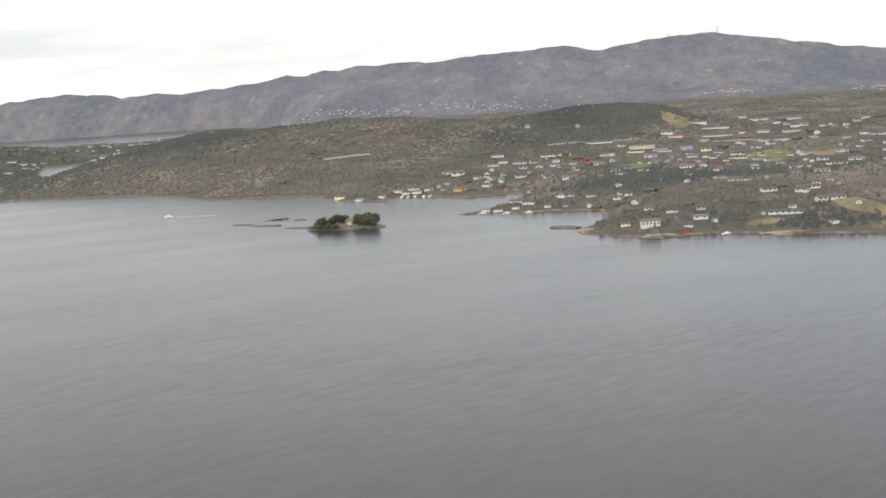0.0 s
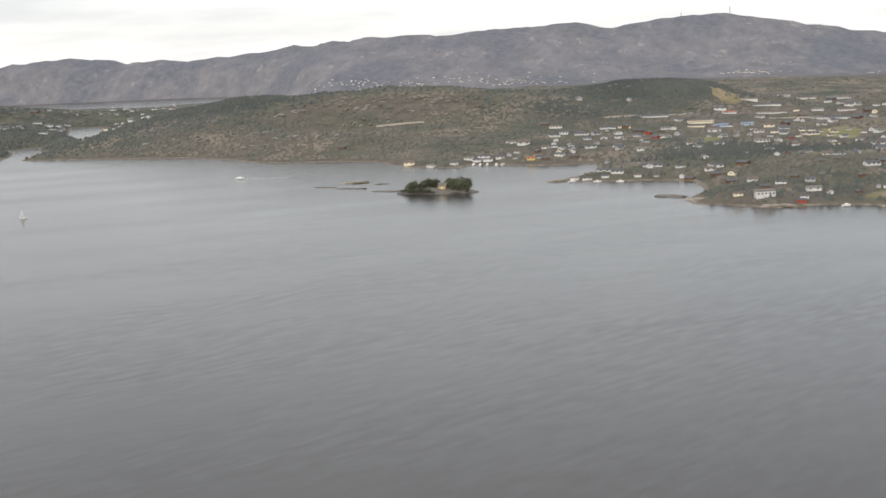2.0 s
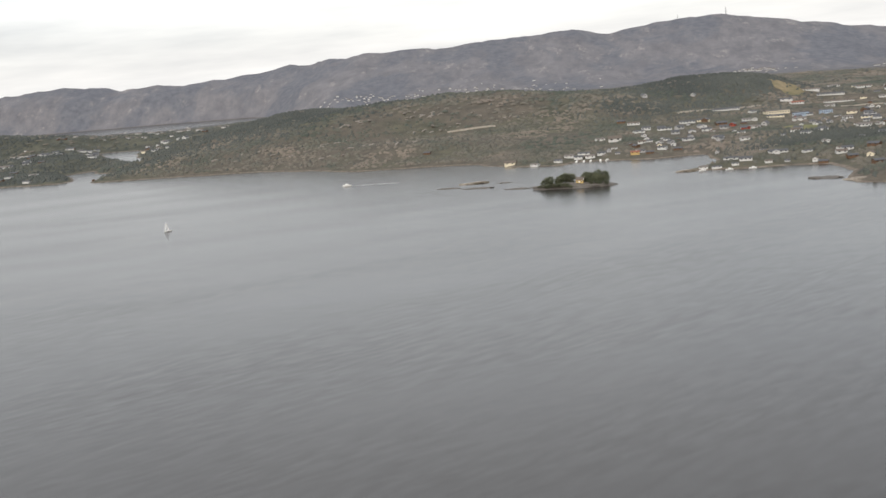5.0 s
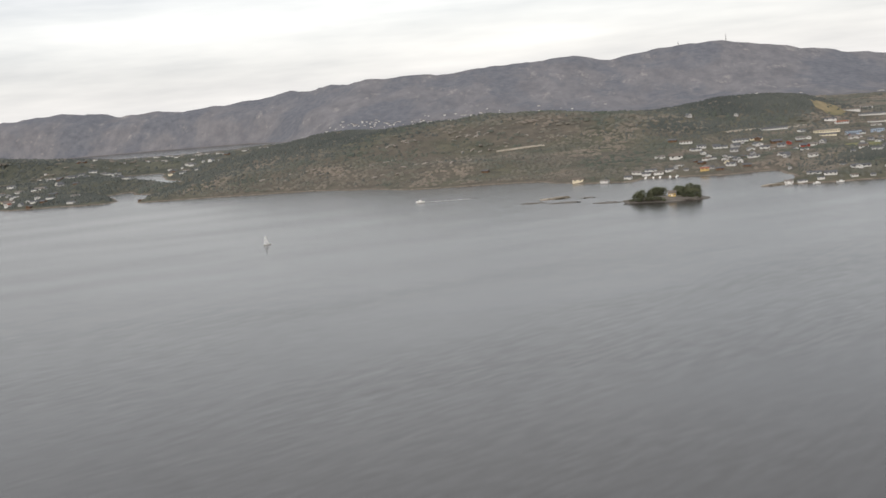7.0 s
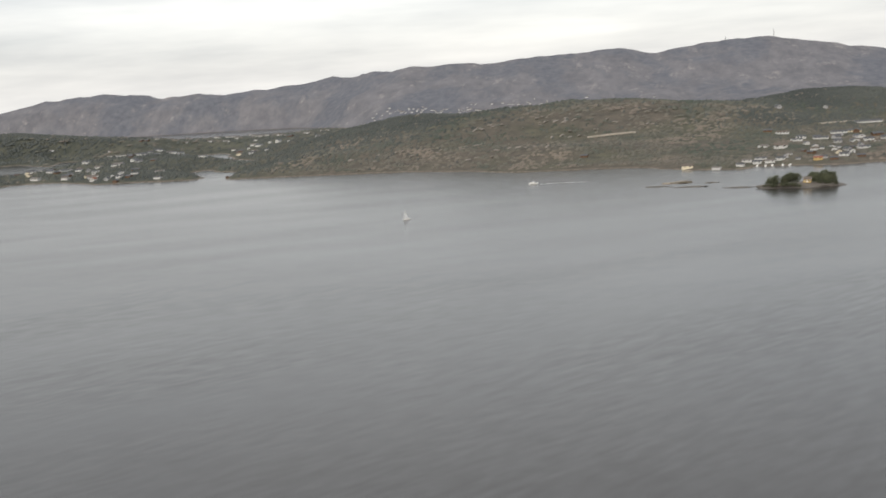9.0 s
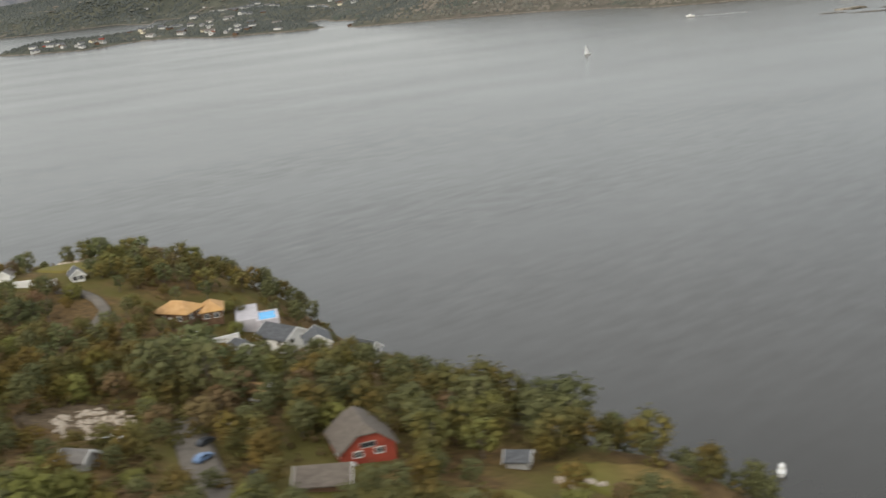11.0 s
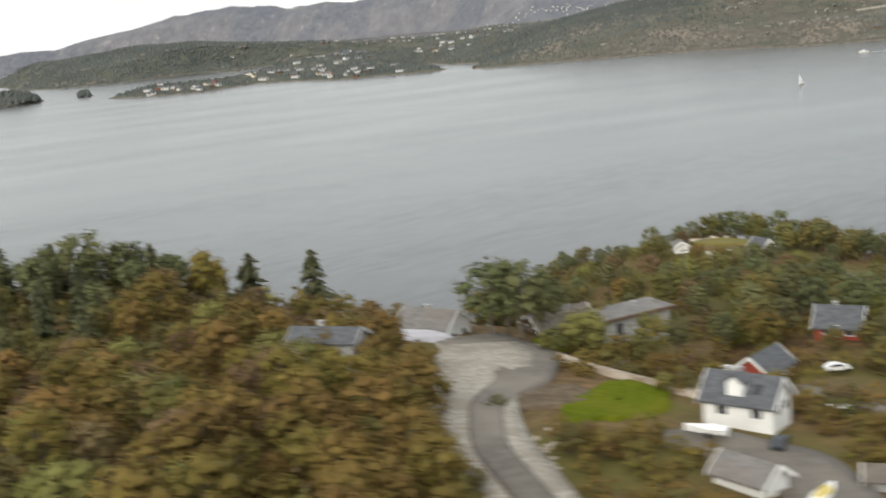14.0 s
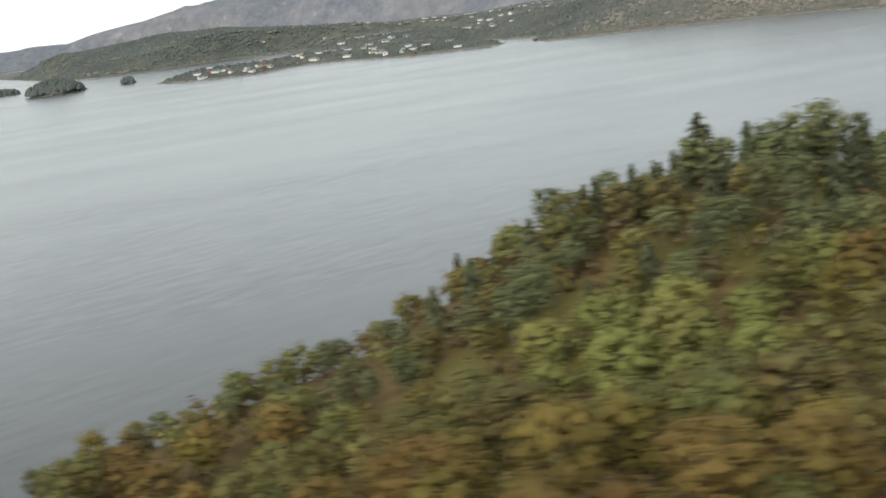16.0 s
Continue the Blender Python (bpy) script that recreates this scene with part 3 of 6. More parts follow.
def stem(seed, height, radius, limbs, lean=0.06):
    """A tapered trunk with some limbs, five-sided."""
    r = np.random.default_rng(seed)
    v, f = [], []

    def tube(p0, p1, r0, r1, steps=3):
        p0, p1 = np.array(p0, float), np.array(p1, float)
        ax = (p1 - p0) / np.linalg.norm(p1 - p0)
        s = np.cross(ax, (0.3, 0.9, 0.2))
        s /= np.linalg.norm(s)
        t = np.cross(ax, s)
        start = len(v)
        for k in range(steps + 1):
            u = k / steps
            c = p0 + (p1 - p0) * u + (r.normal(size=3) * 0.03 * height * (0 < k < steps) if steps > 1 else 0)
            for j in range(5):
                a = j * np.pi / 2.5
                v.append(c + (s * np.cos(a) + t * np.sin(a)) * (r0 + (r1 - r0) * u))
        for k in range(steps):
            for j in range(5):
                a, b = start + k * 5 + j, start + k * 5 + (j + 1) % 5
                f.append((a, b, b + 5, a + 5))

    top = (lean * height * r.normal(), lean * height * r.normal(), height)
    tube((0, 0, -0.5), top, radius, radius * 0.25)
    for k in range(limbs):
        u = 0.35 + 0.55 * (k + r.random()) / max(limbs, 1)
        a = r.random() * 2 * np.pi
        l = height * 0.3 * (1.1 - u * 0.5)
        s = np.array(top) * u
        tube(s, s + np.array([np.cos(a) * l, np.sin(a) * l, l * 0.75]), radius * 0.4, radius * 0.12, 2)
    return np.array(v), np.array(f)


class Kind:
    """A kind of tree: a few shared trunk and crown shapes, and the words for it."""

    def __init__(self, name, material, label, category, shapes):
        self.name, self.label, self.category, self.shapes = name, label, category, shapes
        self.meshes = [(mesh_from(name + "_trunk", *tr, BARK), mesh_from(name + "_crown", cr[0], cr[1], material, normals=cr[2])) for tr, cr in shapes]

    def plant(self, x, y, z, size, group):
        tr, cr = self.meshes[RNG.integers(len(self.meshes))]
        e = new(self.name)
        e.matrix_basis = pose(x, y, z, RNG.normal() * 2, RNG.normal() * 2, RNG.random() * 360) @ Matrix.Diagonal((size * RNG.uniform(0.95, 1.25), size * RNG.uniform(0.95, 1.25), size, 1))
        tagged(e, self.label, self.category, group)
        part("trunk", tr, e)
        part("crown", cr, e)
        return e


BIRCH = Kind("birch_tree", LEAF_AUTUMN, "birch with rusty orange-brown autumn leaves in dense woodland", "tree", [(stem(i, 4.2, 0.12, 4), leaf_crown(100 + i, 22, 50, 5.6, 4.4, 0.9, 0.125)) for i in range(5)])
TWIGGY = Kind("bare_tree", LEAF_BARE, "nearly bare tree with brown twigs among the woodland", "tree", [(stem(i + 20, 4.0, 0.12, 5), leaf_crown(140 + i, 20, 54, 5.2, 4.0, 1.0, 0.115)) for i in range(3)])
BROADLEAF = Kind("broadleaf_tree", LEAF_GREEN, "rounded broadleaf tree with dull green and brown leaves", "tree", [(stem(i + 40, 4.0, 0.14, 4), leaf_crown(180 + i, 23, 50, 5.6, 4.8, 0.8, 0.13)) for i in range(5)])
WILLOW = Kind("willow_tree", LEAF_LIME, "full yellow-green tree with a billowing crown", "tree", [(stem(i + 60, 3.8, 0.16, 5), leaf_crown(220 + i, 32, 60, 5.6, 5.6, 0.4, 0.14)) for i in range(3)])
PINE_TREE = Kind("pine_tree", PINE, "dark green pine with a clumpy flat-topped crown", "tree", [(stem(i + 80, 5.0, 0.13, 5), leaf_crown(260 + i, 18, 52, 6.0, 3.9, 1.7, 0.13, 0.75)) for i in range(5)])
SPRUCE = Kind("spruce_tree", NEEDLES, "tall dark spruce with drooping ragged boughs", "tree", [(stem(i + 90, 7.6, 0.13, 0, 0.01), needle_crown(300 + i, 8.0, 4.0 + 0.45 * i, 26, 12)) for i in range(4)])
SHRUB = Kind("shrub", LEAF_AUTUMN, "rounded rusty-brown autumn shrub in a garden thicket", "shrub", [(stem(i + 120, 1.3, 0.05, 3), leaf_crown(340 + i, 8, 28, 2.1, 3.0, 0.0, 0.11)) for i in range(3)])
HEDGE = Kind("bush", LEAF_GREEN, "rounded green bush in a garden thicket", "shrub", [(stem(i + 130, 1.3, 0.05, 3), leaf_crown(360 + i, 8, 28, 2.0, 2.6, 0.0, 0.11)) for i in range(3)])
ROWAN = Kind("rowan_bush", LEAF_AUTUMN, "rust-coloured bush on the verge beside the lane", "shrub", SHRUB.shapes)

# open ground on the headland: middles and radii round houses, lawns, drives and rock
OPEN = [(-529, 51, 6.5), (-530, 42, 5), (-526, 44, 5), (-534, 48, 4), (-525, 77, 5), (-518, 87, 4), (-541, 91, 5), (-534, 93, 5), (-537, 104, 6), (-548, 86, 4), (-558, 84, 6.5), (-551, 79, 5.5), (-548, 71, 4.5), (-549, 62, 4.5), (-549, 52, 4.5), (-546, 43, 4.5), (-542, 34, 4.5), (-539, 58, 7), (-485, 50, 7), (-484, 40, 5), (-467, 45, 6), (-451, 74, 6), (-452, 67, 5), (-494, 143, 7), (-487, 138, 5), (-484, 149, 5), (-477, 141, 6), (-471, 134, 5), (-520, 151, 5), (-529, 150, 5), (-512, 146, 3), (-506, 139, 3), (-512, 56, 7), (-513, 46, 6), (-506, 59, 4), (-484, 84, 6), (-482, 78, 4), (-477, 68, 3), (-468, 75, 4), (-466, 68, 4), (-434, 74, 5), (-424, 76, 6), (-503, 42, 5), (-497, 56, 4), (-521, 43, 4), (-500, 70, 3), (-520, 66, 3.5), (-530, 70, 3.5), (-519, 76, 3), (-526, 163, 6), (-542, 68, 4), (-473, 158, 4), (-567, 74, 4), (-484, 132, 6), (-475, 131, 6), (-491, 136, 5), (-480, 149, 6), (-487, 155, 4), (-470, 141, 5), (-497, 138, 4), (-500, 145, 4), (-482, 122, 6), (-474, 120, 6), (-490, 126, 5), (-467, 127, 6), (-463, 134, 4), (-506, 148, 4), (-514, 152, 4), (-544, 38, 3.5), (-540, 28, 3.5), (-548, 47, 3.5), (-524, 158, 6), (-530, 165, 5), (-552, 82, 6), (-550, 73, 6), (-557, 80, 6), (-553, 62, 4.5), (-546, 50, 5), (-484, 130, 7), (-476, 127, 7), (-484, 118, 5), (-540, 40, 5), (-536, 30, 5), (-528, 38, 5), (-523, 36, 4), (-507, 50, 6), (-515, 60, 5), (-520, 72, 5), (-538, 86, 4), (-531, 82, 4), (-547, 65, 4.2), (-552, 68, 4.2), (-545, 73, 4), (-562, 82, 6), (-551, 93, 4), (-548, 90, 4), (-555, 91, 4), (-509, 136, 4), (-514, 149, 4), (-505, 133, 3.5), (-541, 124, 5), (-540, 120, 4), (-540, 88, 4), (-526, 76, 4), (-529, 72, 3.5), (-518, 84, 3.5), (-472.5, 160, 5), (-469, 156, 4), (-507, 127, 4), (-507, 120, 4), (-510, 141, 4), (-499, 46, 4), (-530, 56, 5), (-563.5, 65, 3.0), (-540, 116, 4)]


def is_open(x, y, grow=0.0):
    return any((x - a) ** 2 + (y - b) ** 2 < (r + grow) ** 2 for a, b, r in OPEN)


def scatter(x0, x1, y0, y1, step):
    """Uneven planting places on a loose grid."""
    out = []
    for x in np.arange(x0, x1, step):
        for y in np.arange(y0, y1, step):
            out.append((x + RNG.uniform(-0.48, 0.48) * step, y + RNG.uniform(-0.48, 0.48) * step))
    return out


def plant_headland():
    rest = []
    counts = {}
    spots = scatter(-690, -395, 10, 196, 4.2)
    zs = near_height(np.array([p[0] for p in spots]), np.array([p[1] for p in spots]))
    sds = shore_distance(np.array([p[0] for p in spots]), np.array([p[1] for p in spots]), NEAR_SHORE)
    for (x, y), z, sd in zip(spots, zs, sds):
        if sd < 2.5 or is_open(x, y, -0.6):
            continue
        west = x < -556
        u = RNG.random()
        if west:
            ridge = y > 64 - 0.28 * (-x - 590) - 0.1 * max(0, -x - 640)
            if ridge and -630 < x < -586:
                kind, s = (SPRUCE, RNG.uniform(0.5, 0.78)) if u < 0.3 else ((PINE_TREE, RNG.uniform(0.65, 1.0)) if u < 0.75 else (BROADLEAF, RNG.uniform(0.65, 0.95)))
            elif ridge and x < -586:
                kind, s = (PINE_TREE, RNG.uniform(0.6, 0.9)) if u < 0.6 else (BROADLEAF, RNG.uniform(0.6, 0.9))
            elif x < -596 and y > 30:
                if ((x + 611) / 12) ** 2 + ((y - 51) / 9) ** 2 < 1:
                    continue
                kind, s = (BROADLEAF, RNG.uniform(0.85, 1.15)) if u < 0.62 else ((WILLOW, 0.9) if u < 0.64 else (BIRCH, RNG.uniform(0.85, 1.1)))
            else:
                kind, s = (BIRCH, RNG.uniform(0.75, 1.15)) if u < 0.66 else ((TWIGGY, RNG.uniform(0.8, 1.1)) if u < 0.78 else ((BROADLEAF, RNG.uniform(0.7, 1.0)) if u < 0.93 else (WILLOW, RNG.uniform(0.6, 0.9))))
        else:
            if RNG.random() < 0.12:
                continue
            coast = sd < 16
            if coast:
                kind, s = (PINE_TREE, RNG.uniform(0.7, 1.0)) if u < 0.7 else (BROADLEAF, RNG.uniform(0.6, 0.9))
            elif u < 0.3:
                kind, s = BROADLEAF, RNG.uniform(0.6, 1.0)
            elif u < 0.64:
                kind, s = PINE_TREE, RNG.uniform(0.65, 1.0)
            elif u < 0.78:
                kind, s = BIRCH, RNG.uniform(0.5, 0.95)
            elif u < 0.92:
                kind, s = TWIGGY, RNG.uniform(0.6, 0.95)
            else:
                kind, s = WILLOW, RNG.uniform(0.4, 0.8)
        if x < -622:
            s *= 0.75
        if -606 < x < -588 and 80 < y < 92:
            s *= 1.35
        if -583 < x < -556 and y > 76:
            s *= 0.45
        if y > 158 and x < -528:
            s *= 0.6
        if not west and 78 < y < 126 and sd > 22 and (x < -500 or y < 104):
            s *= 1.2
        # gardens round the lane: low golden scrub, few trees
        if -560 < x < -500 and y < 76:
            if RNG.random() < 0.35:
                continue
            kind, s = (BIRCH, RNG.uniform(0.35, 0.62)) if u < 0.62 else ((TWIGGY, RNG.uniform(0.4, 0.65)) if u < 0.8 else (BROADLEAF, RNG.uniform(0.4, 0.65)))
        # the open village keeps low trees near its houses
        if not west and is_open(x, y, 1.5):
            s *= 0.75
        if counts.get(kind.name, 0) < 290:
            counts[kind.name] = counts.get(kind.name, 0) + 1
            kind.plant(x, y, z - 0.15, s, kind.name + "s on the headland")
        else:
            rest.append((kind, x, y, z - 0.15, s))
    groups = {}
    for kind, x, y, z, s in rest:
        groups.setdefault(kind.name, []).append((kind, x, y, z, s))
    for name, items in groups.items():
        vs, fs, ns, n = [], [], [], 0
        for kind, x, y, z, s in items:
            v, f, soft = kind.shapes[RNG.integers(len(kind.shapes))][1]
            a = RNG.random() * 6.28
            w = np.stack([v[:, 0] * np.cos(a) - v[:, 1] * np.sin(a), v[:, 0] * np.sin(a) + v[:, 1] * np.cos(a), v[:, 2]], 1) * s + (x, y, z)
            ns.append(np.stack([soft[:, 0] * np.cos(a) - soft[:, 1] * np.sin(a), soft[:, 0] * np.sin(a) + soft[:, 1] * np.cos(a), soft[:, 2]], 1))
            vs.append(w)
            fs.append(f + n)
            n += len(w)
        mt = {"birch_tree": NEAR_STUFF_A, "spruce_tree": NEEDLES, "pine_tree": PINE, "broadleaf_tree": LEAF_GREEN}.get(name, LEAF_BARE)
        tagged(new("woodland", mesh_from("woodland", np.concatenate(vs), np.concatenate(fs), mt, normals=np.concatenate(ns))), "dense autumn woodland on the headland slope", "woodland", kind="stuff")


plant_headland()
# trees that stand out: the lone pine on the point, tall spruces against the water, full willows
for x, y, s in ((-529, 170.5, 0.75), (-523, 172, 0.9), (-536, 168, 0.9), (-552.5, 85.5, 1.5), (-549.6, 84.8, 1.6), (-547, 86, 1.35), (-551, 87.5, 1.4), (-552, 98, 1.0), (-545, 170, 0.7), (-541, 172, 0.75), (-552, 176, 0.8), (-560, 184, 0.7), (-430, 86, 1.1), (-434, 92, 1.0), (-425, 92, 1.0), (-447, 88, 1.1), (-441, 92, 1.15), (-457, 90, 1.0), (-412, 88, 0.9), (-430, 93, 1.5), (-432.5, 94, 1.3)):
    PINE_TREE.plant(x, y, near_z(x, y) - 0.2, s, "pine trees on the headland")
for x, y, top in ((-576.3, 104.6, 38.5), (-587, 84, 44.2), (-590.5, 85, 43.2), (-594, 83.5, 44.4), (-604, 83, 42.6), (-607.4, 80, 43.2), (-615.6, 78.4, 41.3), (-611, 80, 42.5), (-624, 65, 38.7), (-620, 72, 40.0), (-598, 112, 37.6), (-592, 111, 37.8), (-585.7, 107, 37.8), (-597, 87, 43.0)):
    z = near_z(x, y) - 0.3
    SPRUCE.plant(x, y, z, min(max((top - z) / 8.2, 0.6), 2.0), "spruce trees on the headland")
for x, y, s in ((-475.5, 56, 1.0), (-473, 59, 0.8), (-489, 92, 0.7), (-462, 118, 0.5)):
    WILLOW.plant(x, y, near_z(x, y) - 0.2, s, "willow trees on the headland")
for x, y, s in ((-478, 93, 1.55), (-475, 98, 1.7), (-472, 92, 1.55), (-481, 99, 1.15), (-469, 98, 1.2), (-484, 103, 1.0), (-466, 104, 1.0), (-477, 103, 1.1)):
    PINE_TREE.plant(x, y, near_z(x, y) - 0.2, s, "pine trees on the headland")
for x, y, s in ((-501, 139, 0.5), (-495.5, 138, 0.45), (-490, 136, 0.5), (-504, 143, 0.55), (-498, 132, 0.7), (-491, 129, 0.6), (-507, 152, 0.8), (-511, 157, 0.9), (-505, 158, 0.9), (-509, 163, 0.95), (-502, 163, 0.9), (-515, 159, 0.8), (-497, 158, 0.9), (-492, 162, 0.8)):
    BROADLEAF.plant(x, y, near_z(x, y) - 0.2, s, "broadleaf trees on the headland")


def great_willows():
    """One billowing mass of tall willows below the spruce ridge."""
    for x, y, top in ((-608.5, 57, 38.0), (-603.5, 56, 37.2), (-613.5, 57, 37.4), (-609, 53, 37.4), (-618, 55, 36.0), (-604, 51, 36.4), (-613, 51.5, 36.6), (-617.5, 50, 35.0), (-608, 48, 35.6), (-612.5, 46.5, 34.8)):
        z = near_z(x, y) - 0.3
        WILLOW.plant(x, y, z, max((top - z) / 5.5, 0.7), "great willows below the ridge")


great_willows()


def underwood():
    """Knee- to head-high scrub between the trees."""
    bushes = [leaf_crown(400 + i, 4, 18, 1.5, 2.2, 0.0, 0.15) for i in range(4)]
    for mt, label, share in ((LEAF_BARE, "low brown scrub and heather between trees", 0.95), (LEAF_GREEN, "low green bushes between trees", 0.55)):
        vs, fs, ns, n = [], [], [], 0
        spots = scatter(-690, -398, 8, 190, 4.2)
        zs = near_height(np.array([p[0] for p in spots]), np.array([p[1] for p in spots]))
        for (x, y), z in zip(spots, zs):
            if z < 1.5 or is_open(x, y, -0.3) or RNG.random() > (0.8 if x > -552 else share):
                continue
            v, f, soft = bushes[RNG.integers(4)]
            s = RNG.uniform(0.5, 1.2) if x > -552 else RNG.uniform(1.1, 1.8)
            vs.append(v * s + (x, y, z - 0.1))
            ns.append(soft)
            fs.append(f + n)
            n += len(v)
        tagged(new("scrub", mesh_from("scrub", np.concatenate(vs), np.concatenate(fs), mt, normals=np.concatenate(ns))), label, "scrub", kind="stuff")


underwood()


def thickets():
    n, shrubs = 0, 0
    for x, y in scatter(-556, -402, 18, 112, 3.3):
        if n >= 520 or is_open(x, y, -0.4) or RNG.random() < 0.12:
            continue
        z = near_z(x, y)
        if z < 4:
            continue
        n += 1
        kind = SHRUB if RNG.random() < (0.8 if x < -500 else 0.5) and shrubs < 280 else HEDGE
        shrubs += kind is SHRUB
        kind.plant(x, y, z - 0.1, RNG.uniform(0.55, 1.05), kind.name + "s in the gardens")


thickets()


def lane_scrub():
    """Rusty scrub that fills the verges between the lane, the drive and the lawns."""
    for x0, x1, y0, y1, low in ((-545.5, -531, 26, 53, 0.6), (-547, -540, 64, 73, 0.35), (-525, -513, 44, 62, 0.5), (-543, -534, 66, 84, 0.5), (-560, -549.5, 24, 60, 0.8)):
        for x, y in scatter(x0, x1, y0, y1, 2.1):
            lane = np.interp(y, (15, 33, 46, 57, 66, 76), (-535, -541.6, -547.6, -549.5, -547, -549))
            drive = np.interp(y, (30, 40, 46, 50), (-523, -526, -528, -532))
            house = (x + 530) ** 2 + (y - 55.8) ** 2 < 20 or (x + 531) ** 2 + (y - 42.4) ** 2 < 11 or (x + 521.5) ** 2 + (y - 43.2) ** 2 < 7
            lawn = ((x + 539.3) / 5.0) ** 2 + ((y - 59.5) / 10.5) ** 2 < 1 or ((x + 513.0) / 3.6) ** 2 + ((y - 51.6) / 11.5) ** 2 < 1
            if house or lawn or -4.4 < x - lane < 2.8 or abs(x - np.interp(y, (46, 50, 55, 60.5), (-515.8, -516.6, -518.5, -520.4))) < 1.5 or (y < 53 and abs(x - drive) < 4.2) or RNG.random() < 0.18:
                continue
            ROWAN.plant(x, y, near_z(x, y) - 0.15, RNG.uniform(low, low + 0.4), "bushes beside the lane")

    for x, y in scatter(-566, -544, 22, 74, 3.3):
        lane = np.interp(y, (15, 33, 46, 57, 66, 76), (-535, -541.6, -547.6, -549.5, -550, -555))
        if -15 < x - lane < -5:
            BIRCH.plant(x, y, near_z(x, y) - 0.2, RNG.uniform(0.75, 1.0), "birches beside the lane")


lane_scrub()


def rockery_shrubs():
    """Bushes in the rockery gardens between the lawn and the slate-roofed house."""
    for x, y in scatter(-510.5, -488, 37, 61, 2.7):
        lawn = ((x + 513.0) / 3.6) ** 2 + ((y - 51.6) / 11.5) ** 2 < 1
        house = (x + 499.2) ** 2 + (y - 44.4) ** 2 < 12 or (x + 483.6) ** 2 + (y - 50.8) ** 2 < 46
        path = abs(x - np.interp(y, (51.5, 55, 58, 60), (-500.5, -497.5, -495.5, -494))) < 1.2 and y > 51
        if lawn or house or path or RNG.random() < 0.2:
            continue
        kind = SHRUB if RNG.random() < 0.45 else HEDGE
        kind.plant(x, y, near_z(x, y) - 0.1, RNG.uniform(0.55, 1.0), kind.name + "s in the gardens")


rockery_shrubs()
for x, y, s in ((-444, 80, 1.0), (-441, 84, 1.05), (-438.5, 80, 0.9), (-446, 86, 1.0), (-443, 74, 0.6), (-459, 84, 0.9), (-463, 80, 0.8), (-506.5, 55, 0.6), (-506, 50, 0.55), (-507.5, 60, 0.6), (-506, 46, 0.6), (-421.2, 84.5, 1.1), (-440.8, 97, 1.35), (-444.2, 95.4, 1.25), (-438, 96, 1.2), (-519.5, 84.5, 0.5), (-516, 85, 0.55), (-514, 86.5, 0.7), (-503.5, 66, 0.85), (-499, 63.5, 0.95), (-496, 68, 1.0), (-492, 64.5, 0.9), (-489, 72, 1.0), (-494.5, 75, 1.05), (-505, 74, 0.9), (-510.5, 71, 0.75), (-487, 66.5, 0.9), (-509, 66, 0.6), (-514.5, 72, 0.7), (-497, 79, 1.0), (-503, 80, 1.0), (-509, 79, 0.9), (-515, 68, 0.5)):
    BROADLEAF.plant(x, y, near_z(x, y) - 0.2, s, "broadleaf trees on the headland")


# ---- far woods: many small ragged crowns on the far shore ----
def rough_crown(seed, conical):
    """A small ragged crown with an uneven outline."""
    r = np.random.default_rng(seed)
    k = 5
    rings = [(-0.2, 1.1), (0.55, 0.72)] if not conical else [(-0.2, 0.95), (0.45, 0.5)]
    v, f = [], []
    for z, rad in rings:
        for j in range(k):
            a = 2 * np.pi * (j + 0.6 * r.random()) / k
            q = rad * r.uniform(0.75, 1.2)
            v.append((q * np.cos(a), q * np.sin(a), z + r.uniform(-0.14, 0.14)))
    v.append((r.uniform(-0.35, 0.35), r.uniform(-0.35, 0.35), 1.05))
    for j in range(k):
        a, b = j, (j + 1) % k
        f += [(a, b, b + k), (a, b + k, a + k), (a + k, b + k, 2 * k)]
    return np.array(v), np.array(f)


# village clearings on the far shore where houses stand thick and trees are few
VILLAGES = [(110, 720, 160, 90, 0.5), (60, 830, 150, 60, 0.5), (120, 1010, 200, 120, 0.45), (-120, 1010, 60, 45, 0.5), (-40, 1120, 120, 60, 0.5), (260, 1300, 200, 150, 0.5), (-1000, 1480, 120, 120, 0.25), (-900, 1880, 280, 200, 0.2), (-1110, 1300, 60, 30, 0.4)]


# fields and open heath on the far shore: middle, half-widths, share of trees left
FIELDS = [(151, 1045, 24, 58, 0.0), (200, 1030, 20, 34, 0.0), (33, 1038, 14, 32, 0.05), (93, 865, 9, 40, 0.05), (95, 661, 11, 10, 0.0), (153, 685, 12, 36, 0.1), (96, 1400, 18, 30, 0.1), (-214, 2380, 38, 30, 0.0), (-280, 1254, 36, 7, 0.0), (0, 1285, 60, 12, 0.1), (-320, 1290, 70, 60, 0.35), (-425, 1312, 40, 30, 0.5), (-400, 1200, 90, 40, 0.6), (165, 1275, 50, 10, 0.0)]


def woods_behind():
    """The wood goes on behind the flight line."""
    shapes = [rough_crown(600 + i, False) for i in range(4)]
    vs, fs, m = [], [], 0
    spots = scatter(-738, -345, -158, 2, 4.6)
    zs = near_height(np.array([p[0] for p in spots]), np.array([p[1] for p in spots]))
    for (x, y), z in zip(spots, zs):
        if z < 2:
            continue
        v, f = shapes[RNG.integers(4)]
        w = RNG.uniform(1.6, 2.6)
        vs.append(v * (w, w, RNG.uniform(3.0, 5.0)) + (x, y, z - 0.3))
        fs.append(f + m)
        m += len(v)
    tagged(new("woodland", mesh_from("woodland", np.concatenate(vs), np.concatenate(fs), NEAR_STUFF_A)), "brown autumn woodland inland on the headland", "woodland", kind="stuff")


woods_behind()


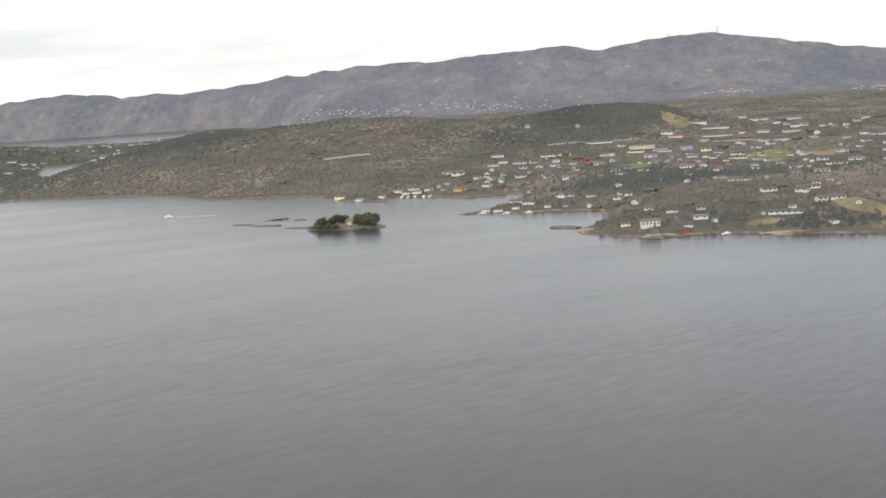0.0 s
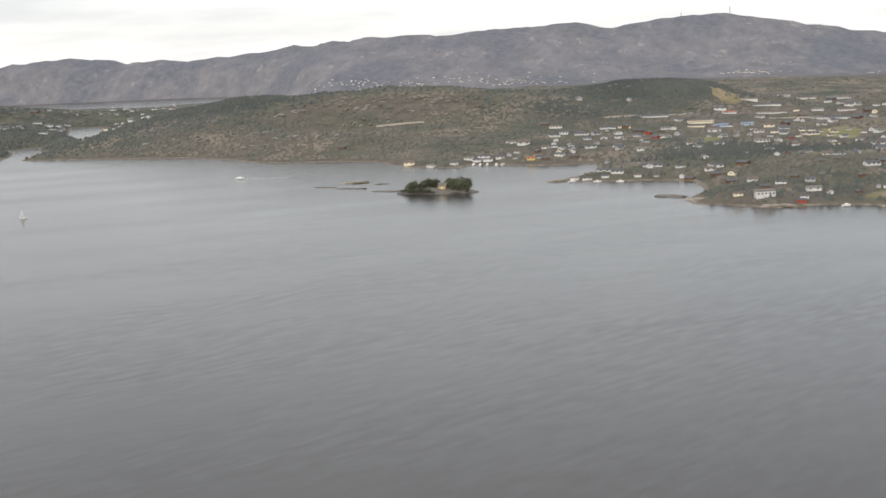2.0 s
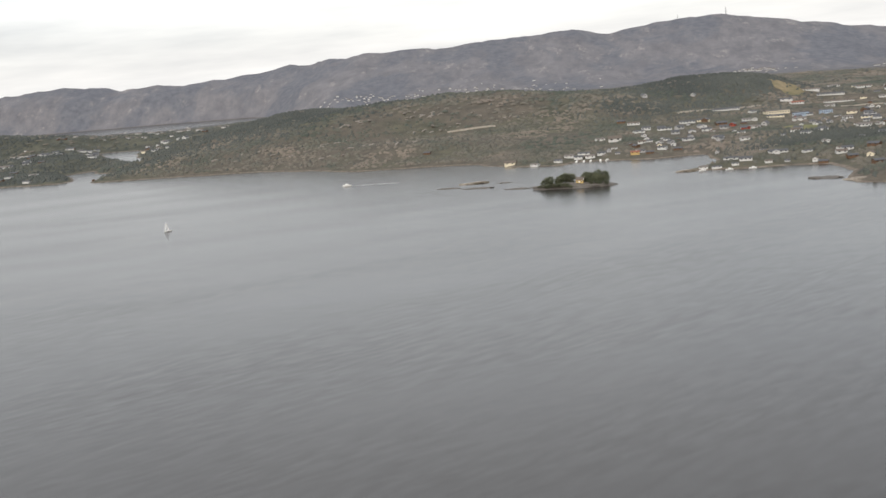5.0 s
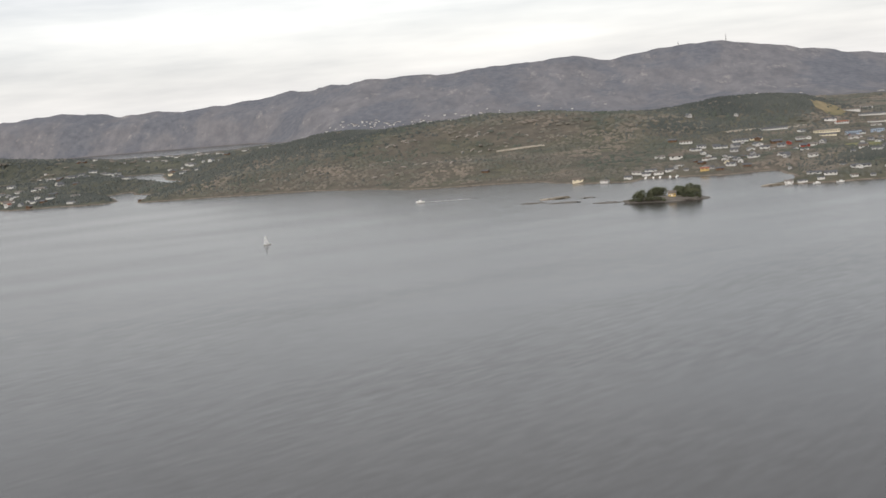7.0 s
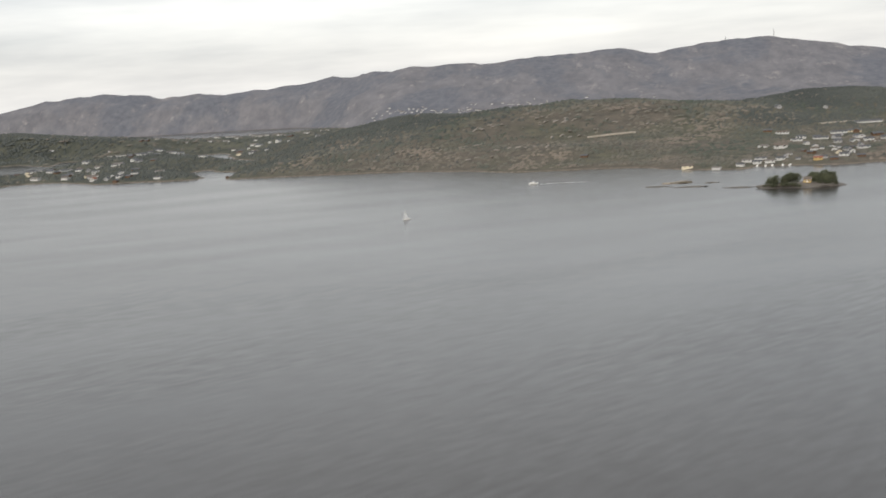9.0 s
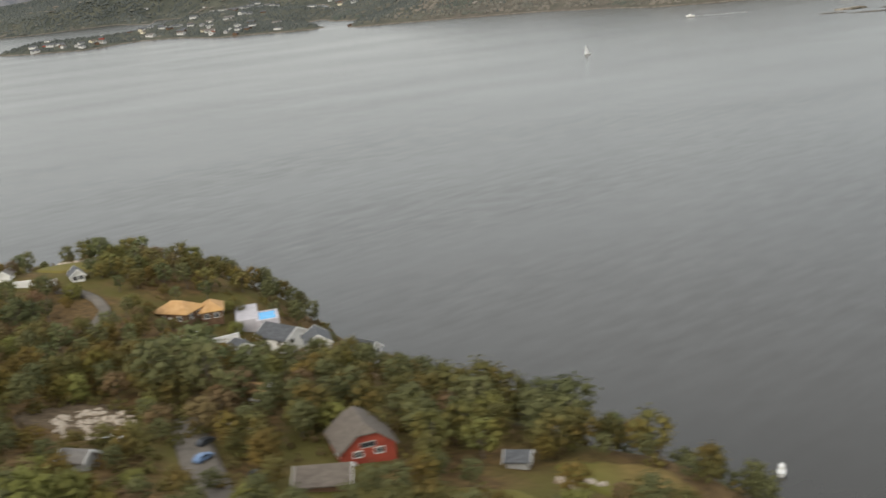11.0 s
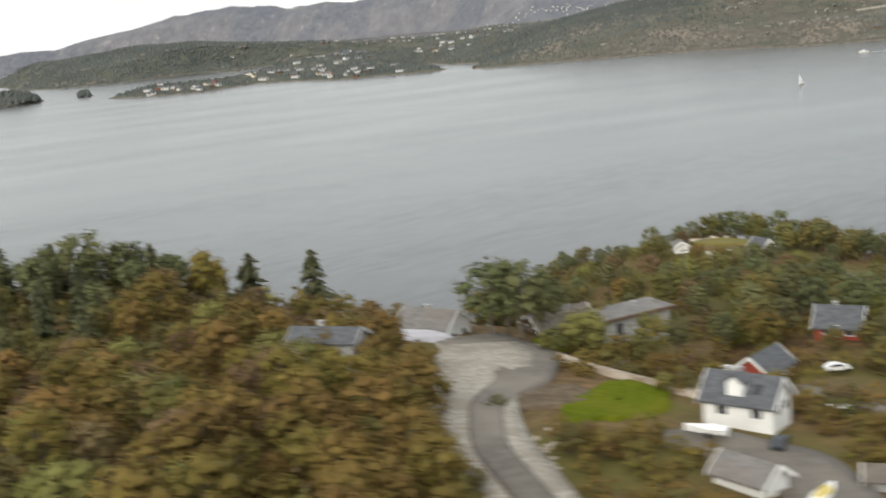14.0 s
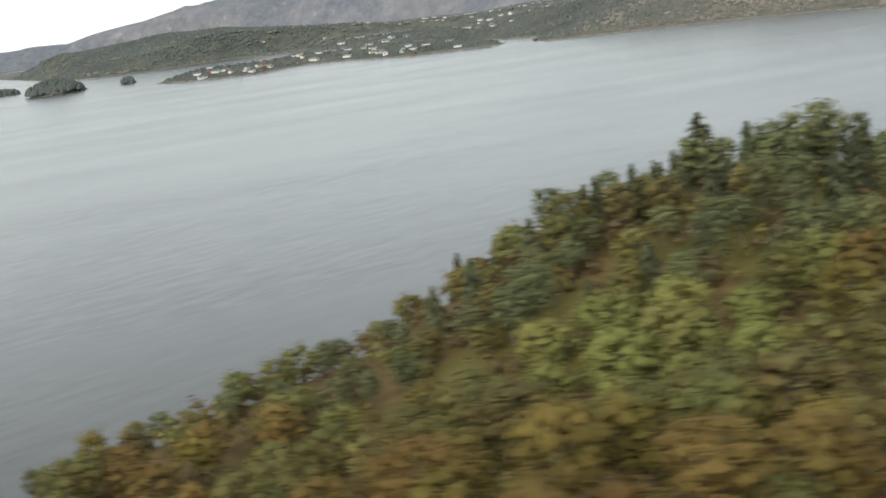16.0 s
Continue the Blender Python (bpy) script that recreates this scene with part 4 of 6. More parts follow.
# ---- houses ----
def gable_wall(name, w, d, h, rise, material, base=1.4):
    bm = bmesh.new()
    prism(bm, [(-w / 2, -base), (w / 2, -base), (w / 2, h), (0, h + rise), (-w / 2, h)], -d / 2, d / 2)
    return bm_mesh(name, bm, material)


def gable_roof(name, w, d, h, rise, material, over=0.35, thick=0.14):
    bm = bmesh.new()
    k = rise / (w / 2)
    x1, z1 = w / 2 + over, h - over * k
    prism(bm, [(-x1, z1 + 0.03), (0, h + rise + 0.03), (x1, z1 + 0.03), (x1, z1 + 0.03 + thick), (0, h + rise + 0.03 + thick), (-x1, z1 + 0.03 + thick)], -d / 2 - over, d / 2 + over)
    return bm_mesh(name, bm, material)


def hip_roof(name, w, d, h, rise, material, over=0.35, thick=0.12):
    bm = bmesh.new()
    a, b = w / 2 + over, d / 2 + over
    r = max(b - a, 0.05)
    low = [bm.verts.new(p) for p in ((-a, -b, h), (a, -b, h), (a, b, h), (-a, b, h))]
    edge = [bm.verts.new((v.co.x, v.co.y, h + thick)) for v in low]
    t0, t1 = bm.verts.new((0, -r, h + rise)), bm.verts.new((0, r, h + rise))
    bm.faces.new(low[::-1])
    for i in range(4):
        j = (i + 1) % 4
        bm.faces.new((low[i], low[j], edge[j], edge[i]))
    bm.faces.new((edge[0], edge[1], t0))
    bm.faces.new((edge[1], edge[2], t1, t0))
    bm.faces.new((edge[2], edge[3], t1))
    bm.faces.new((edge[3], edge[0], t0, t1))
    return bm_mesh(name, bm, material)


CACHE = {}


def shared(key, make):
    if key not in CACHE:
        CACHE[key] = make()
    return CACHE[key]


def frame_mesh(w, h, material, bar=0.07):
    bm = bmesh.new()
    for cx, cz, sx, sz in ((0, -h / 2 - bar, w + 2 * bar, bar), (0, h / 2, w + 2 * bar, bar), (-w / 2 - bar / 2, -h / 2, bar, h), (w / 2 + bar / 2, -h / 2, bar, h), (0, -h / 2, bar * 0.6, h)):
        add_box(bm, cx, 0, cz, sx, 0.06, sz)
    return bm_mesh("window_frame", bm, material)


def window(parent, x, y, z, turn, w=0.8, h=0.7, paint="white"):
    """A framed window standing a little proud of a wall; the wall's outward side is local -y."""
    fr = part("window", shared(("frame", w, h, paint), lambda: frame_mesh(w, h, PAINT[paint])), parent, m=pose(x, y, z, 0, 0, turn))
    part("pane", shared(("pane", w, h), lambda: box_mesh("pane", w, 0.03, h, PANE)), fr, m=pose(0, 0.005, -h / 2))
    return fr


def door(parent, x, y, z, turn, w=0.6, h=1.25, paint="white"):
    dr = part("door", shared(("door", w, h, paint), lambda: box_mesh("door", w, 0.06, h, PAINT[paint], 0.01)), parent, m=pose(x, y, z, 0, 0, turn))
    part("handle", shared("handle", lambda: box_mesh("handle", 0.06, 0.05, 0.03, METAL)), dr, m=pose(w * 0.35, -0.05, h * 0.48))
    return dr


def chimney(parent, x, y, z, h=0.8, paint="grey"):
    return part("chimney", shared(("chimney", h, paint), lambda: chimney_mesh(h, PAINT[paint])), parent, m=pose(x, y, z))


def chimney_mesh(h, material):
    bm = bmesh.new()
    add_box(bm, 0, 0, -0.6, 0.4, 0.4, h + 0.6)
    add_box(bm, 0, 0, h, 0.5, 0.5, 0.08)
    return bm_mesh("chimney", bm, material)


def cottage(name, label, x, y, z, turn, w, d, h, rise, paint, tile, group="", windows=True, roof="gable", trim="white", stack=True):
    """A house with its ridge along local y."""
    e = new(name)
    e.matrix_basis = pose(x, y, z, 0, 0, turn)
    tagged(e, label, "house", group)
    if roof == "gable":
        part("wall", gable_wall("wall", w, d, h, rise, PAINT[paint]), e)
        rf = part("roof", gable_roof("roof", w, d, h, rise, ROOF[tile]), e)
        # barge boards along the gables
        for sgn in (-1, 1):
            bm = bmesh.new()
            k = rise / (w / 2)
            x1, z1 = w / 2 + 0.35, h - 0.35 * k
            yy = sgn * (d / 2 + 0.36)
            prism(bm, [(-x1, z1 - 0.1), (0, h + rise - 0.1), (x1, z1 - 0.1), (x1, z1 + 0.2), (0, h + rise + 0.2), (-x1, z1 + 0.2)], yy - 0.03, yy + 0.03)
            part("barge_board", bm_mesh("barge_board", bm, PAINT[trim]), e, "painted barge board")
    else:
        bm = bmesh.new()
        add_box(bm, 0, 0, -0.6, w, d, h + 0.6)
        part("wall", bm_mesh("wall", bm, PAINT[paint]), e)
        rf = part("roof", hip_roof("roof", w, d, h, rise, ROOF[tile]), e)
    if stack:
        chimney(rf, w * 0.12, d * 0.12, h + rise * 0.75, 0.7)
    if windows:
        for yy in (-d * 0.28, d * 0.22):
            window(e, -w / 2 - 0.02, yy, h * 0.55, -90)
            window(e, w / 2 + 0.02, yy, h * 0.55, 90)
        for xx in (-w * 0.22, w * 0.22):
            window(e, xx, -d / 2 - 0.02, h * 0.6, 0)
            window(e, xx, d / 2 + 0.02, h * 0.6, 180)
        door(e, -w / 2 - 0.03, 0, 0, -90)
    return e


# far houses share a few shapes
def far_house_kinds():
    out = []
    for w, d, h, rise, paint, tile in ((5.5, 8, 3.4, 2.0, "off-white", "slate"), (5, 7, 3.2, 2.2, "off-white", "brown"), (6, 9, 3.0, 1.8, "off-white", "grey"), (5, 7.5, 3.4, 2.0, "cream", "brown"), (5, 7, 3.2, 2.0, "red", "slate"), (5.5, 8, 3.0, 1.9, "brown", "slate"), (6, 10, 2.8, 1.4, "off-white", "slate"), (5, 6.5, 3.4, 2.2, "grey", "slate"), (5, 7.5, 3.2, 2.0, "off-white", "red"), (5.5, 8, 3.2, 1.9, "ochre", "red")):
        out.append((w, d, h, rise, paint, tile, gable_wall("wall", w, d, h, rise, PAINT[paint], 1.5), gable_roof("roof", w, d, h, rise, ROOF[tile], 0.4, 0.2)))
    return out


FAR_KINDS = far_house_kinds()
FAR_LOTS = []
FAR_PANE = box_mesh("window", 1.2, 0.1, 1.0, PANE, 0.02)
WORDS = {"slate": "dark slate", "brown": "brown tile", "grey": "grey", "red": "red tile"}


def far_house(x, y, kind, turn, group, scale=1.0, sink=0.0):
    w, d, h, rise, paint, tile, wall, roof = FAR_KINDS[kind]
    FAR_LOTS.append((x, y))
    e = new("house")
    e.matrix_basis = pose(x, y, max(far_z(x, y), 0.6) - 0.2 - sink, 0, 0, turn) @ Matrix.Diagonal((scale, scale * 1.15, scale * 0.66, 1))
    tagged(e, f"{paint} house with a {WORDS[tile]} roof on the far shore", "house", group)
    part("wall", wall, e)
    part("roof", roof, e)
    part("window", FAR_PANE, e, m=pose(0, -d / 2 - 0.03, h * 0.55))
    for sy in (-d * 0.25, d * 0.25):
        part("window", FAR_PANE, e, m=pose(-w / 2 - 0.03, sy, h * 0.55, 0, 0, 90))
    return e


def far_villages():
    r = np.random.default_rng(5)
    zones = [("houses on the far headland", 100, 705, 115, 60, 24), ("houses on the far headland", 40, 835, 110, 45, 22), ("houses round the far bay", -105, 1010, 55, 45, 22), ("houses on the far slope", 130, 1010, 190, 110, 80), ("houses on the far slope", 0, 1130, 150, 60, 26), ("houses on the far slope", 280, 1300, 220, 140, 64), ("houses on the western point", -1090, 1300, 60, 24, 13), ("houses on the western shore", -860, 1300, 80, 40, 12), ("houses in the western village", -980, 1450, 120, 90, 34), ("houses in the western village", -900, 1850, 240, 170, 66)]
    placed = []
    for group, cx, cy, sx, sy, n in zones:
        xs, ys = cx + r.normal(size=n * 6) * sx * 0.6, cy + r.normal(size=n * 6) * sy * 0.6
        zs = far_height(xs, ys)
        k = 0
        for x, y, z in zip(xs, ys, zs):
            if k >= n or z < 1.2 or any((x - a) ** 2 + (y - b) ** 2 < 10**2 for a, b in placed):
                continue
            placed.append((x, y))
            k += 1
            kind = int(r.choice(10, p=[0.16, 0.11, 0.14, 0.08, 0.01, 0.2, 0.14, 0.15, 0.005, 0.005]))
            turn = 90 + r.normal() * 22 if r.random() < 0.72 else r.normal() * 22
            far_house(x, y, kind, turn, group, r.uniform(0.5, 0.95) if cy < 1100 else r.uniform(0.75, 1.2), -0.3)
    # a scatter of houses too far off to tell apart
    walls, roofs = [[], [], 0], [[], [], 0]
    for cx, cy, sx, sy, n in ((-620, 3390, 360, 50, 120), (-250, 3230, 190, 30, 24), (390, 3240, 75, 35, 46), (745, 3170, 60, 25, 26), (-1150, 2700, 160, 50, 16), (-900, 2150, 260, 120, 40), (700, 2500, 200, 100, 14)):
        for k in range(n):
            x, y = cx + r.normal() * sx * 0.6, cy + r.normal() * sy * 0.6
            z = far_z(x, y)
            if z < 1:
                continue
            w, d, h = r.uniform(3.5, 9), r.uniform(3, 5), r.uniform(0.9, 1.6)
            for store, z0, z1, grow in ((walls, z - 3, z + h, 0), (roofs, z + h, z + h + 1.4, 0.5)):
                top = 0.15 if grow else 1.0
                for zz, q in ((z0, 1.0), (z1, top)):
                    store[0] += [(x + sx_ * (w / 2 + grow), y + sy_ * q * (d / 2 + grow), zz) for sx_, sy_ in ((-1, -1), (1, -1), (1, 1), (-1, 1))]
                o = store[2]
                store[1] += [(o, o + 1, o + 5, o + 4), (o + 1, o + 2, o + 6, o + 5), (o + 2, o + 3, o + 7, o + 6), (o + 3, o, o + 4, o + 7), (o + 4, o + 5, o + 6, o + 7)]
                store[2] += 8
    tagged(new("distant_houses", mesh_from("distant_houses", walls[0], walls[1], PAINT["off-white"])), "pale houses scattered below the mountain", "houses", kind="stuff")
    tagged(new("distant_roofs", mesh_from("distant_roofs", roofs[0], roofs[1], ROOF["grey"])), "grey roofs of houses scattered below the mountain", "roofs", kind="stuff")
    # houses that stand out along the water
    for x, y, kind, turn, s in ((48, 657, 4, 80, 0.65), (-131, 1070, 1, 85, 1.5), (-228, 984, 3, 80, 1.1), (-206, 962, 2, 60, 0.7), (-186, 962, 0, 60, 0.7), (-82, 821, 2, 75, 0.62), (-73, 818, 6, 88, 0.6), (-60, 817, 0, 80, 0.55), (-37, 815, 1, 95, 0.62), (-24, 814, 7, 85, 0.5), (-2, 800, 5, 70, 0.7), (-60, 836, 6, 75, 0.9), (-176, 990, 2, 80, 0.8), (-168, 984, 0, 75, 0.8), (-158, 980, 2, 85, 0.8), (-163, 996, 6, 80, 0.9), (-148, 984, 0, 90, 0.8), (-120, 968, 9, 80, 0.8), (-108, 962, 5, 80, 0.7), (-715, 1236, 5, 30, 0.6), (-1055, 1275, 0, 70, 0.9), (-955, 1345, 2, 70, 1.0)):
        far_house(x, y, kind, turn, "houses by the far water", s, -0.3)


far_villages()


def row_houses():
    """Long low terraces and villas that lie along the slope."""
    r = np.random.default_rng(15)
    terraces = [(122, 1396, 21), (140, 1372, 31), (137, 1321, 33), (90, 1320, 16), (196, 1590, 16), (210, 1501, 26), (236, 1443, 29), (234, 1374, 24), (218, 1316, 20), (187, 1318, 13), (198, 1235, 46), (220, 1245, 12), (286, 1207, 18), (3, 1271, 30), (40, 1185, 17), (66, 1180, 20), (90, 1098, 9), (106, 1080, 16), (129, 1076, 12), (127, 1036, 11), (-104, 1198, 13), (-50, 1183, 16), (-77, 1144, 14)]
    villas = [(76, 988, 12), (159, 927, 16), (149, 892, 11), (168, 883, 11), (188, 929, 16), (208, 952, 12), (109, 751, 10), (135, 758, 15), (139, 708, 18), (108, 677, 20), (-51, 825, 9), (-25, 841, 14), (14, 815, 8), (20, 822, 8), (207, 1482, 18), (-44, 1009, 10), (-26, 978, 8), (8, 1169, 9), (-33, 1187, 13), (-95, 1151, 9)]
    paints = (("off-white", "slate"), ("off-white", "grey"), ("off-white", "brown"), ("cream", "slate"), ("off-white", "red"))
    for group, rows in (("terraces on the far slope", terraces), ("villas on the far slope", villas)):
        for x, y, length in rows:
            paint, tile = paints[r.choice(5, p=[0.36, 0.3, 0.18, 0.08, 0.08])]
            h = r.uniform(1.3, 2.1) * (1.15 if y > 1150 else 0.85)
            FAR_LOTS.extend((x + k, y) for k in (-length * 0.3, 0, length * 0.3))
            e = new("row_house")
            e.matrix_basis = pose(x, y, max(far_z(x, y - 3), 0.6) + 0.3, 0, 0, 90 + r.normal() * 9)
            tagged(e, f"long {paint} house with a {WORDS[tile]} roof on the slope", "house", group)
            part("wall", gable_wall("wall", 5.0, length, h, 1.1, PAINT[paint], 2.5), e)
            part("roof", gable_roof("roof", 5.0, length, h, 1.1, ROOF[tile], 0.3, 0.2), e)
            for k in range(int(length / 3)):
                part("window", FAR_PANE, e, m=pose(-2.53, -length / 2 + (k + 0.5) * length / int(length / 3), h * 0.5, 0, 0, 90))


row_houses()


def long_building(name, label, x, y, z, turn, length, depth, h, bays, paint="off-white", tile="grey"):
    """A long flat-roofed block with a row of windows a bay."""
    FAR_LOTS.extend((x + k, y) for k in np.arange(-length / 2, length / 2 + 1, 8.0))
    e = new(name)
    e.matrix_basis = pose(x, y, z, 0, 0, turn)
    tagged(e, label, "building")
    bm = bmesh.new()
    add_box(bm, 0, 0, -2, length, depth, h + 2)
    part("wall", bm_mesh("wall", bm, PAINT[paint]), e)
    bm = bmesh.new()
    add_box(bm, 0, 0, h, length + 1.0, depth + 1.0, 0.5)
    part("roof", bm_mesh("roof", bm, ROOF[tile]), e)
    wd = length / bays * 0.4
    me = box_mesh("window", wd, 0.2, h * 0.3, PANE)
    for k in range(bays):
        part("window", me, e, m=pose(-length / 2 + (k + 0.5) * length / bays, -depth / 2 - 0.05, h * 0.4))
    return e


long_building("villa", "long white villa with a grey roof above the shore", 29, 668, max(far_z(29, 668), 1) + 0.5, 8, 11, 6, 3.0, 5)
long_building("industrial_hall", "long white industrial hall by the western inlet", -1016, 1722, max(far_z(-1016, 1722), 1) - 0.8, 13, 62, 12, 3.4, 12)
long_building("school", "pale flat-roofed school block on the far slope", 48, 1222, far_z(48, 1222), 10, 26, 9, 3.2, 9, "cream")
long_building("apartment_block", "pale blue apartment block on the far slope", 64, 1180, far_z(64, 1180), 12, 15, 7, 4.0, 7, "blue", "slate")
long_building("apartment_block", "pale blue apartment block on the far slope", 92, 1192, far_z(92, 1192), 5, 12, 7, 4.0, 5, "blue", "slate")


def far_woods():
    shapes = [rough_crown(500 + i, i % 2 == 0) for i in range(16)]
    # dark conifer stands: middle, spread, count
    stands = [(15, 1425, 62, 38, 3400), (-560, 1480, 130, 95, 6000), (-1450, 2060, 190, 110, 4200), (-1750, 2380, 220, 130, 2600), (-1130, 1300, 55, 30, 1100), (-800, 1290, 110, 45, 2400), (40, 930, 40, 45, 1300), (85, 900, 70, 28, 2000), (130, 648, 40, 10, 350), (70, 690, 50, 22, 600), (-60, 1290, 60, 40, 900), (-960, 1500, 120, 130, 2600), (-800, 1800, 200, 220, 3400)]
    for name, mt, conical, label, want in (("far_woodland", HAZED_WOOD, 1, "mixed brown and green woods on the far shore", 41000), ("far_conifers", HAZED_CONIFER, 0, "dark conifer woods on the far shore hills", 30000)):
        r = np.random.default_rng(77 + conical)
        n = want * 5 if conical else 36000
        d = 560 * np.exp(r.random(n) * math.log(4.6))
        a = np.radians(r.uniform(-56, 50, n))
        x, y = -350 + d * np.sin(a), d * np.cos(a)
        if conical:
            # the nearer headland is planted more closely
            x, y = np.concatenate([r.uniform(-70, 330, 6000), x]), np.concatenate([r.uniform(630, 1000, 6000), y])
            d = np.hypot(x + 350, y)
        dens = fbm(x, y, 120, 3, 91 + conical) * 0.5 + 0.5
        keep = 0.25 + 0.75 * dens if conical else np.clip(0.1 * dens + 0.6 * (dens > 0.6), 0, 1)
        if conical:
            keep = np.where(x < -640, keep * 0.4, keep)
            for cx, cy, sx, sy, m in stands:
                keep = np.where(((x - cx) / (1.5 * sx)) ** 2 + ((y - cy) / (1.5 * sy)) ** 2 < 1, keep * 0.2, keep)
        if not conical:
            for cx, cy, sx, sy, m in stands:
                x, y = np.concatenate([cx + r.normal(size=m) * sx, x]), np.concatenate([cy + r.normal(size=m) * sy, y])
                keep = np.concatenate([np.ones(m), keep])
            d = np.hypot(x + 350, y)
        z = far_height(x, y)
        for cx, cy, sx, sy, k in VILLAGES:
            keep = keep * (1 - (1 - k) * np.exp(-(((x - cx) / sx) ** 2 + ((y - cy) / sy) ** 2)))
        for cx, cy, sx, sy, k in FIELDS:
            keep = np.where(((x - cx) / sx) ** 2 + ((y - cy) / sy) ** 2 < 1, keep * k, keep)
        bare = fbm(x, y, 70, 3, 99)
        keep = np.where((x < -150) & (x > -480) & (y < 1400) & (bare > 0.05), keep * 0.55, keep)
        # gardens stay open round and before each house, and the ground before the inlets
        for lx, ly in FAR_LOTS:
            deep = 6 if ly < 1150 else 13
            keep = np.where((np.abs(x - lx) < 5.5) & (y - ly < 6) & (y - ly > -deep), 0, keep)
        for hole in (LAGOON, STRAIT, BACK_FJORD):
            keep = np.where(shore_distance(x, y + 22, hole) > -16, keep * 0.15, keep)
        ok = (z > 2.0) & (r.random(len(x)) < keep)
        x, y, z, d = x[ok][:want], y[ok][:want], z[ok][:want], d[ok][:want]
        vs, fs, m = [], [], 0
        for i in range(len(x)):
            v, f = shapes[(i % 8) * 2 + (1 if conical else 0)]
            w = r.uniform(1.3, 2.5) * (0.85 + 0.4 * (d[i] > 1300) + 0.7 * (d[i] > 1750)) * (1.3 if not conical else float(np.interp(d[i], (650, 1150), (1.05, 1.8))))
            h = r.uniform(1.1, 2.3) if conical else r.uniform(1.8, 3.4)
            vs.append(v * (w, w, h) + (x[i], y[i], z[i] - 0.4))
            fs.append(f + m)
            m += len(v)
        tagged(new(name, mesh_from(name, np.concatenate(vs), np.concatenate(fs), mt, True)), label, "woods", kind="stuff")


far_woods()


# ---- islands, skerries and shore rocks ----
def rock_mesh(name, seed, sx, sy, sz, material, detail=3):
    bm = bmesh.new()
    bmesh.ops.create_icosphere(bm, subdivisions=detail, radius=1.0)
    off = Vector((seed * 3.7, seed * 1.9, 0))
    for v in bm.verts:
        n = noise.fractal(v.co * 1.3 + off, 1.0, 2.0, 4)
        v.co *= 1 + 0.38 * n
        v.co.x, v.co.y, v.co.z = v.co.x * sx, v.co.y * sy, v.co.z * sz
    return bm_mesh(name, bm, material)


def islet(name, label, x, y, turn, sx, sy, sz, seed, material=ROCK):
    ob = new(name, rock_mesh(name, seed, sx, sy, sz, material))
    ob.matrix_basis = pose(x, y, -sz * 0.25, 0, 0, turn)
    return tagged(ob, label, "islet", "islets in the fjord")


islet("island", "low rocky island with trees and one house", -176, 772, -8, 29.5, 12, 4.2, 2, DARK_ROCK)
islet("skerry", "bare brown skerry just above the water", -252, 850, 10, 12, 5, 1.8, 4)
islet("skerry", "bare brown skerry just above the water", -246, 812, -12, 14, 3.0, 1.0, 5, DARK_ROCK)
islet("skerry", "low dark skerry awash in the fjord", -268, 826, -15, 11, 2.6, 0.9, 6, DARK_ROCK)
islet("skerry", "low dark skerry awash in the fjord", -216, 787, -20, 10, 3.5, 1.1, 7, DARK_ROCK)
islet("skerry", "low dark skerry awash in the fjord", -228, 838, 0, 6, 2.4, 0.8, 17, DARK_ROCK)
islet("skerry", "dark wave-washed rock off the far headland", -22, 712, -25, 12, 6, 1.7, 8, DARK_ROCK)
islet("skerry", "pale rock shelf at the far headland", -4, 684, -40, 14, 7, 2.4, 9)
islet("skerry", "pale rock shelf at the far headland", 36, 650, -25, 14, 5, 1.9, 19)
islet("skerry", "pale rock shelf at the far headland", 105, 637, -10, 18, 5, 1.9, 20)
islet("skerry", "pale rock shelf below the far houses", -92, 820, 10, 12, 5, 1.6, 21)
islet("skerry", "pale rock shelf below the headland", -449.5, 149.0, -32, 7.5, 3.4, 3.4, 31, PALE_ROCK)
islet("skerry", "pale rock shelf below the headland", -456, 153, -30, 5.0, 2.8, 2.6, 32, PALE_ROCK)
islet("island", "steep wooded islet off the western point", -1375, 1400, 35, 37, 26, 15, 10, DARK_ROCK)
islet("island", "tiny wooded islet off the western point", -1292, 1450, 20, 10, 7, 5, 11, DARK_ROCK)
islet("island", "small wooded islet to the west", -1560, 1560, 20, 40, 20, 7, 12, DARK_ROCK)


ISLAND_PINE = Kind("island_pine", ISLE_PINE, "dark pine on the rocky island", "tree", PINE_TREE.shapes[:3] + BROADLEAF.shapes[:2])


def island_trees():
    r = np.random.default_rng(9)
    for n, cx, cy, turn, lx, ly, top, s0 in ((10, -193, 773, -8, 7, 5, 2.4, 1.15), (11, -182, 774, -8, 5, 5, 3.0, 1.4), (22, -162, 771, -8, 8.5, 5, 2.8, 1.4), (16, -187, 765, -8, 11, 3, 1.4, 0.62), (10, -160, 765, -8, 9, 2.5, 1.2, 0.7), (6, -199, 769, -8, 4, 3, 1.0, 0.6)):
        for k in range(n):
            u, a = math.sqrt(r.random()), r.random() * 6.28
            px, py = lx * u * math.cos(a), ly * u * math.sin(a)
            c, s = math.cos(radians(turn)), math.sin(radians(turn))
            ISLAND_PINE.plant(cx + px * c - py * s, cy + px * s + py * c, top * (1 - 0.6 * u * u) - 0.6, s0 * r.uniform(0.8, 1.15), "trees on the islets")


island_trees()


CLUMPS = [rough_crown(640 + i, False) for i in range(4)]


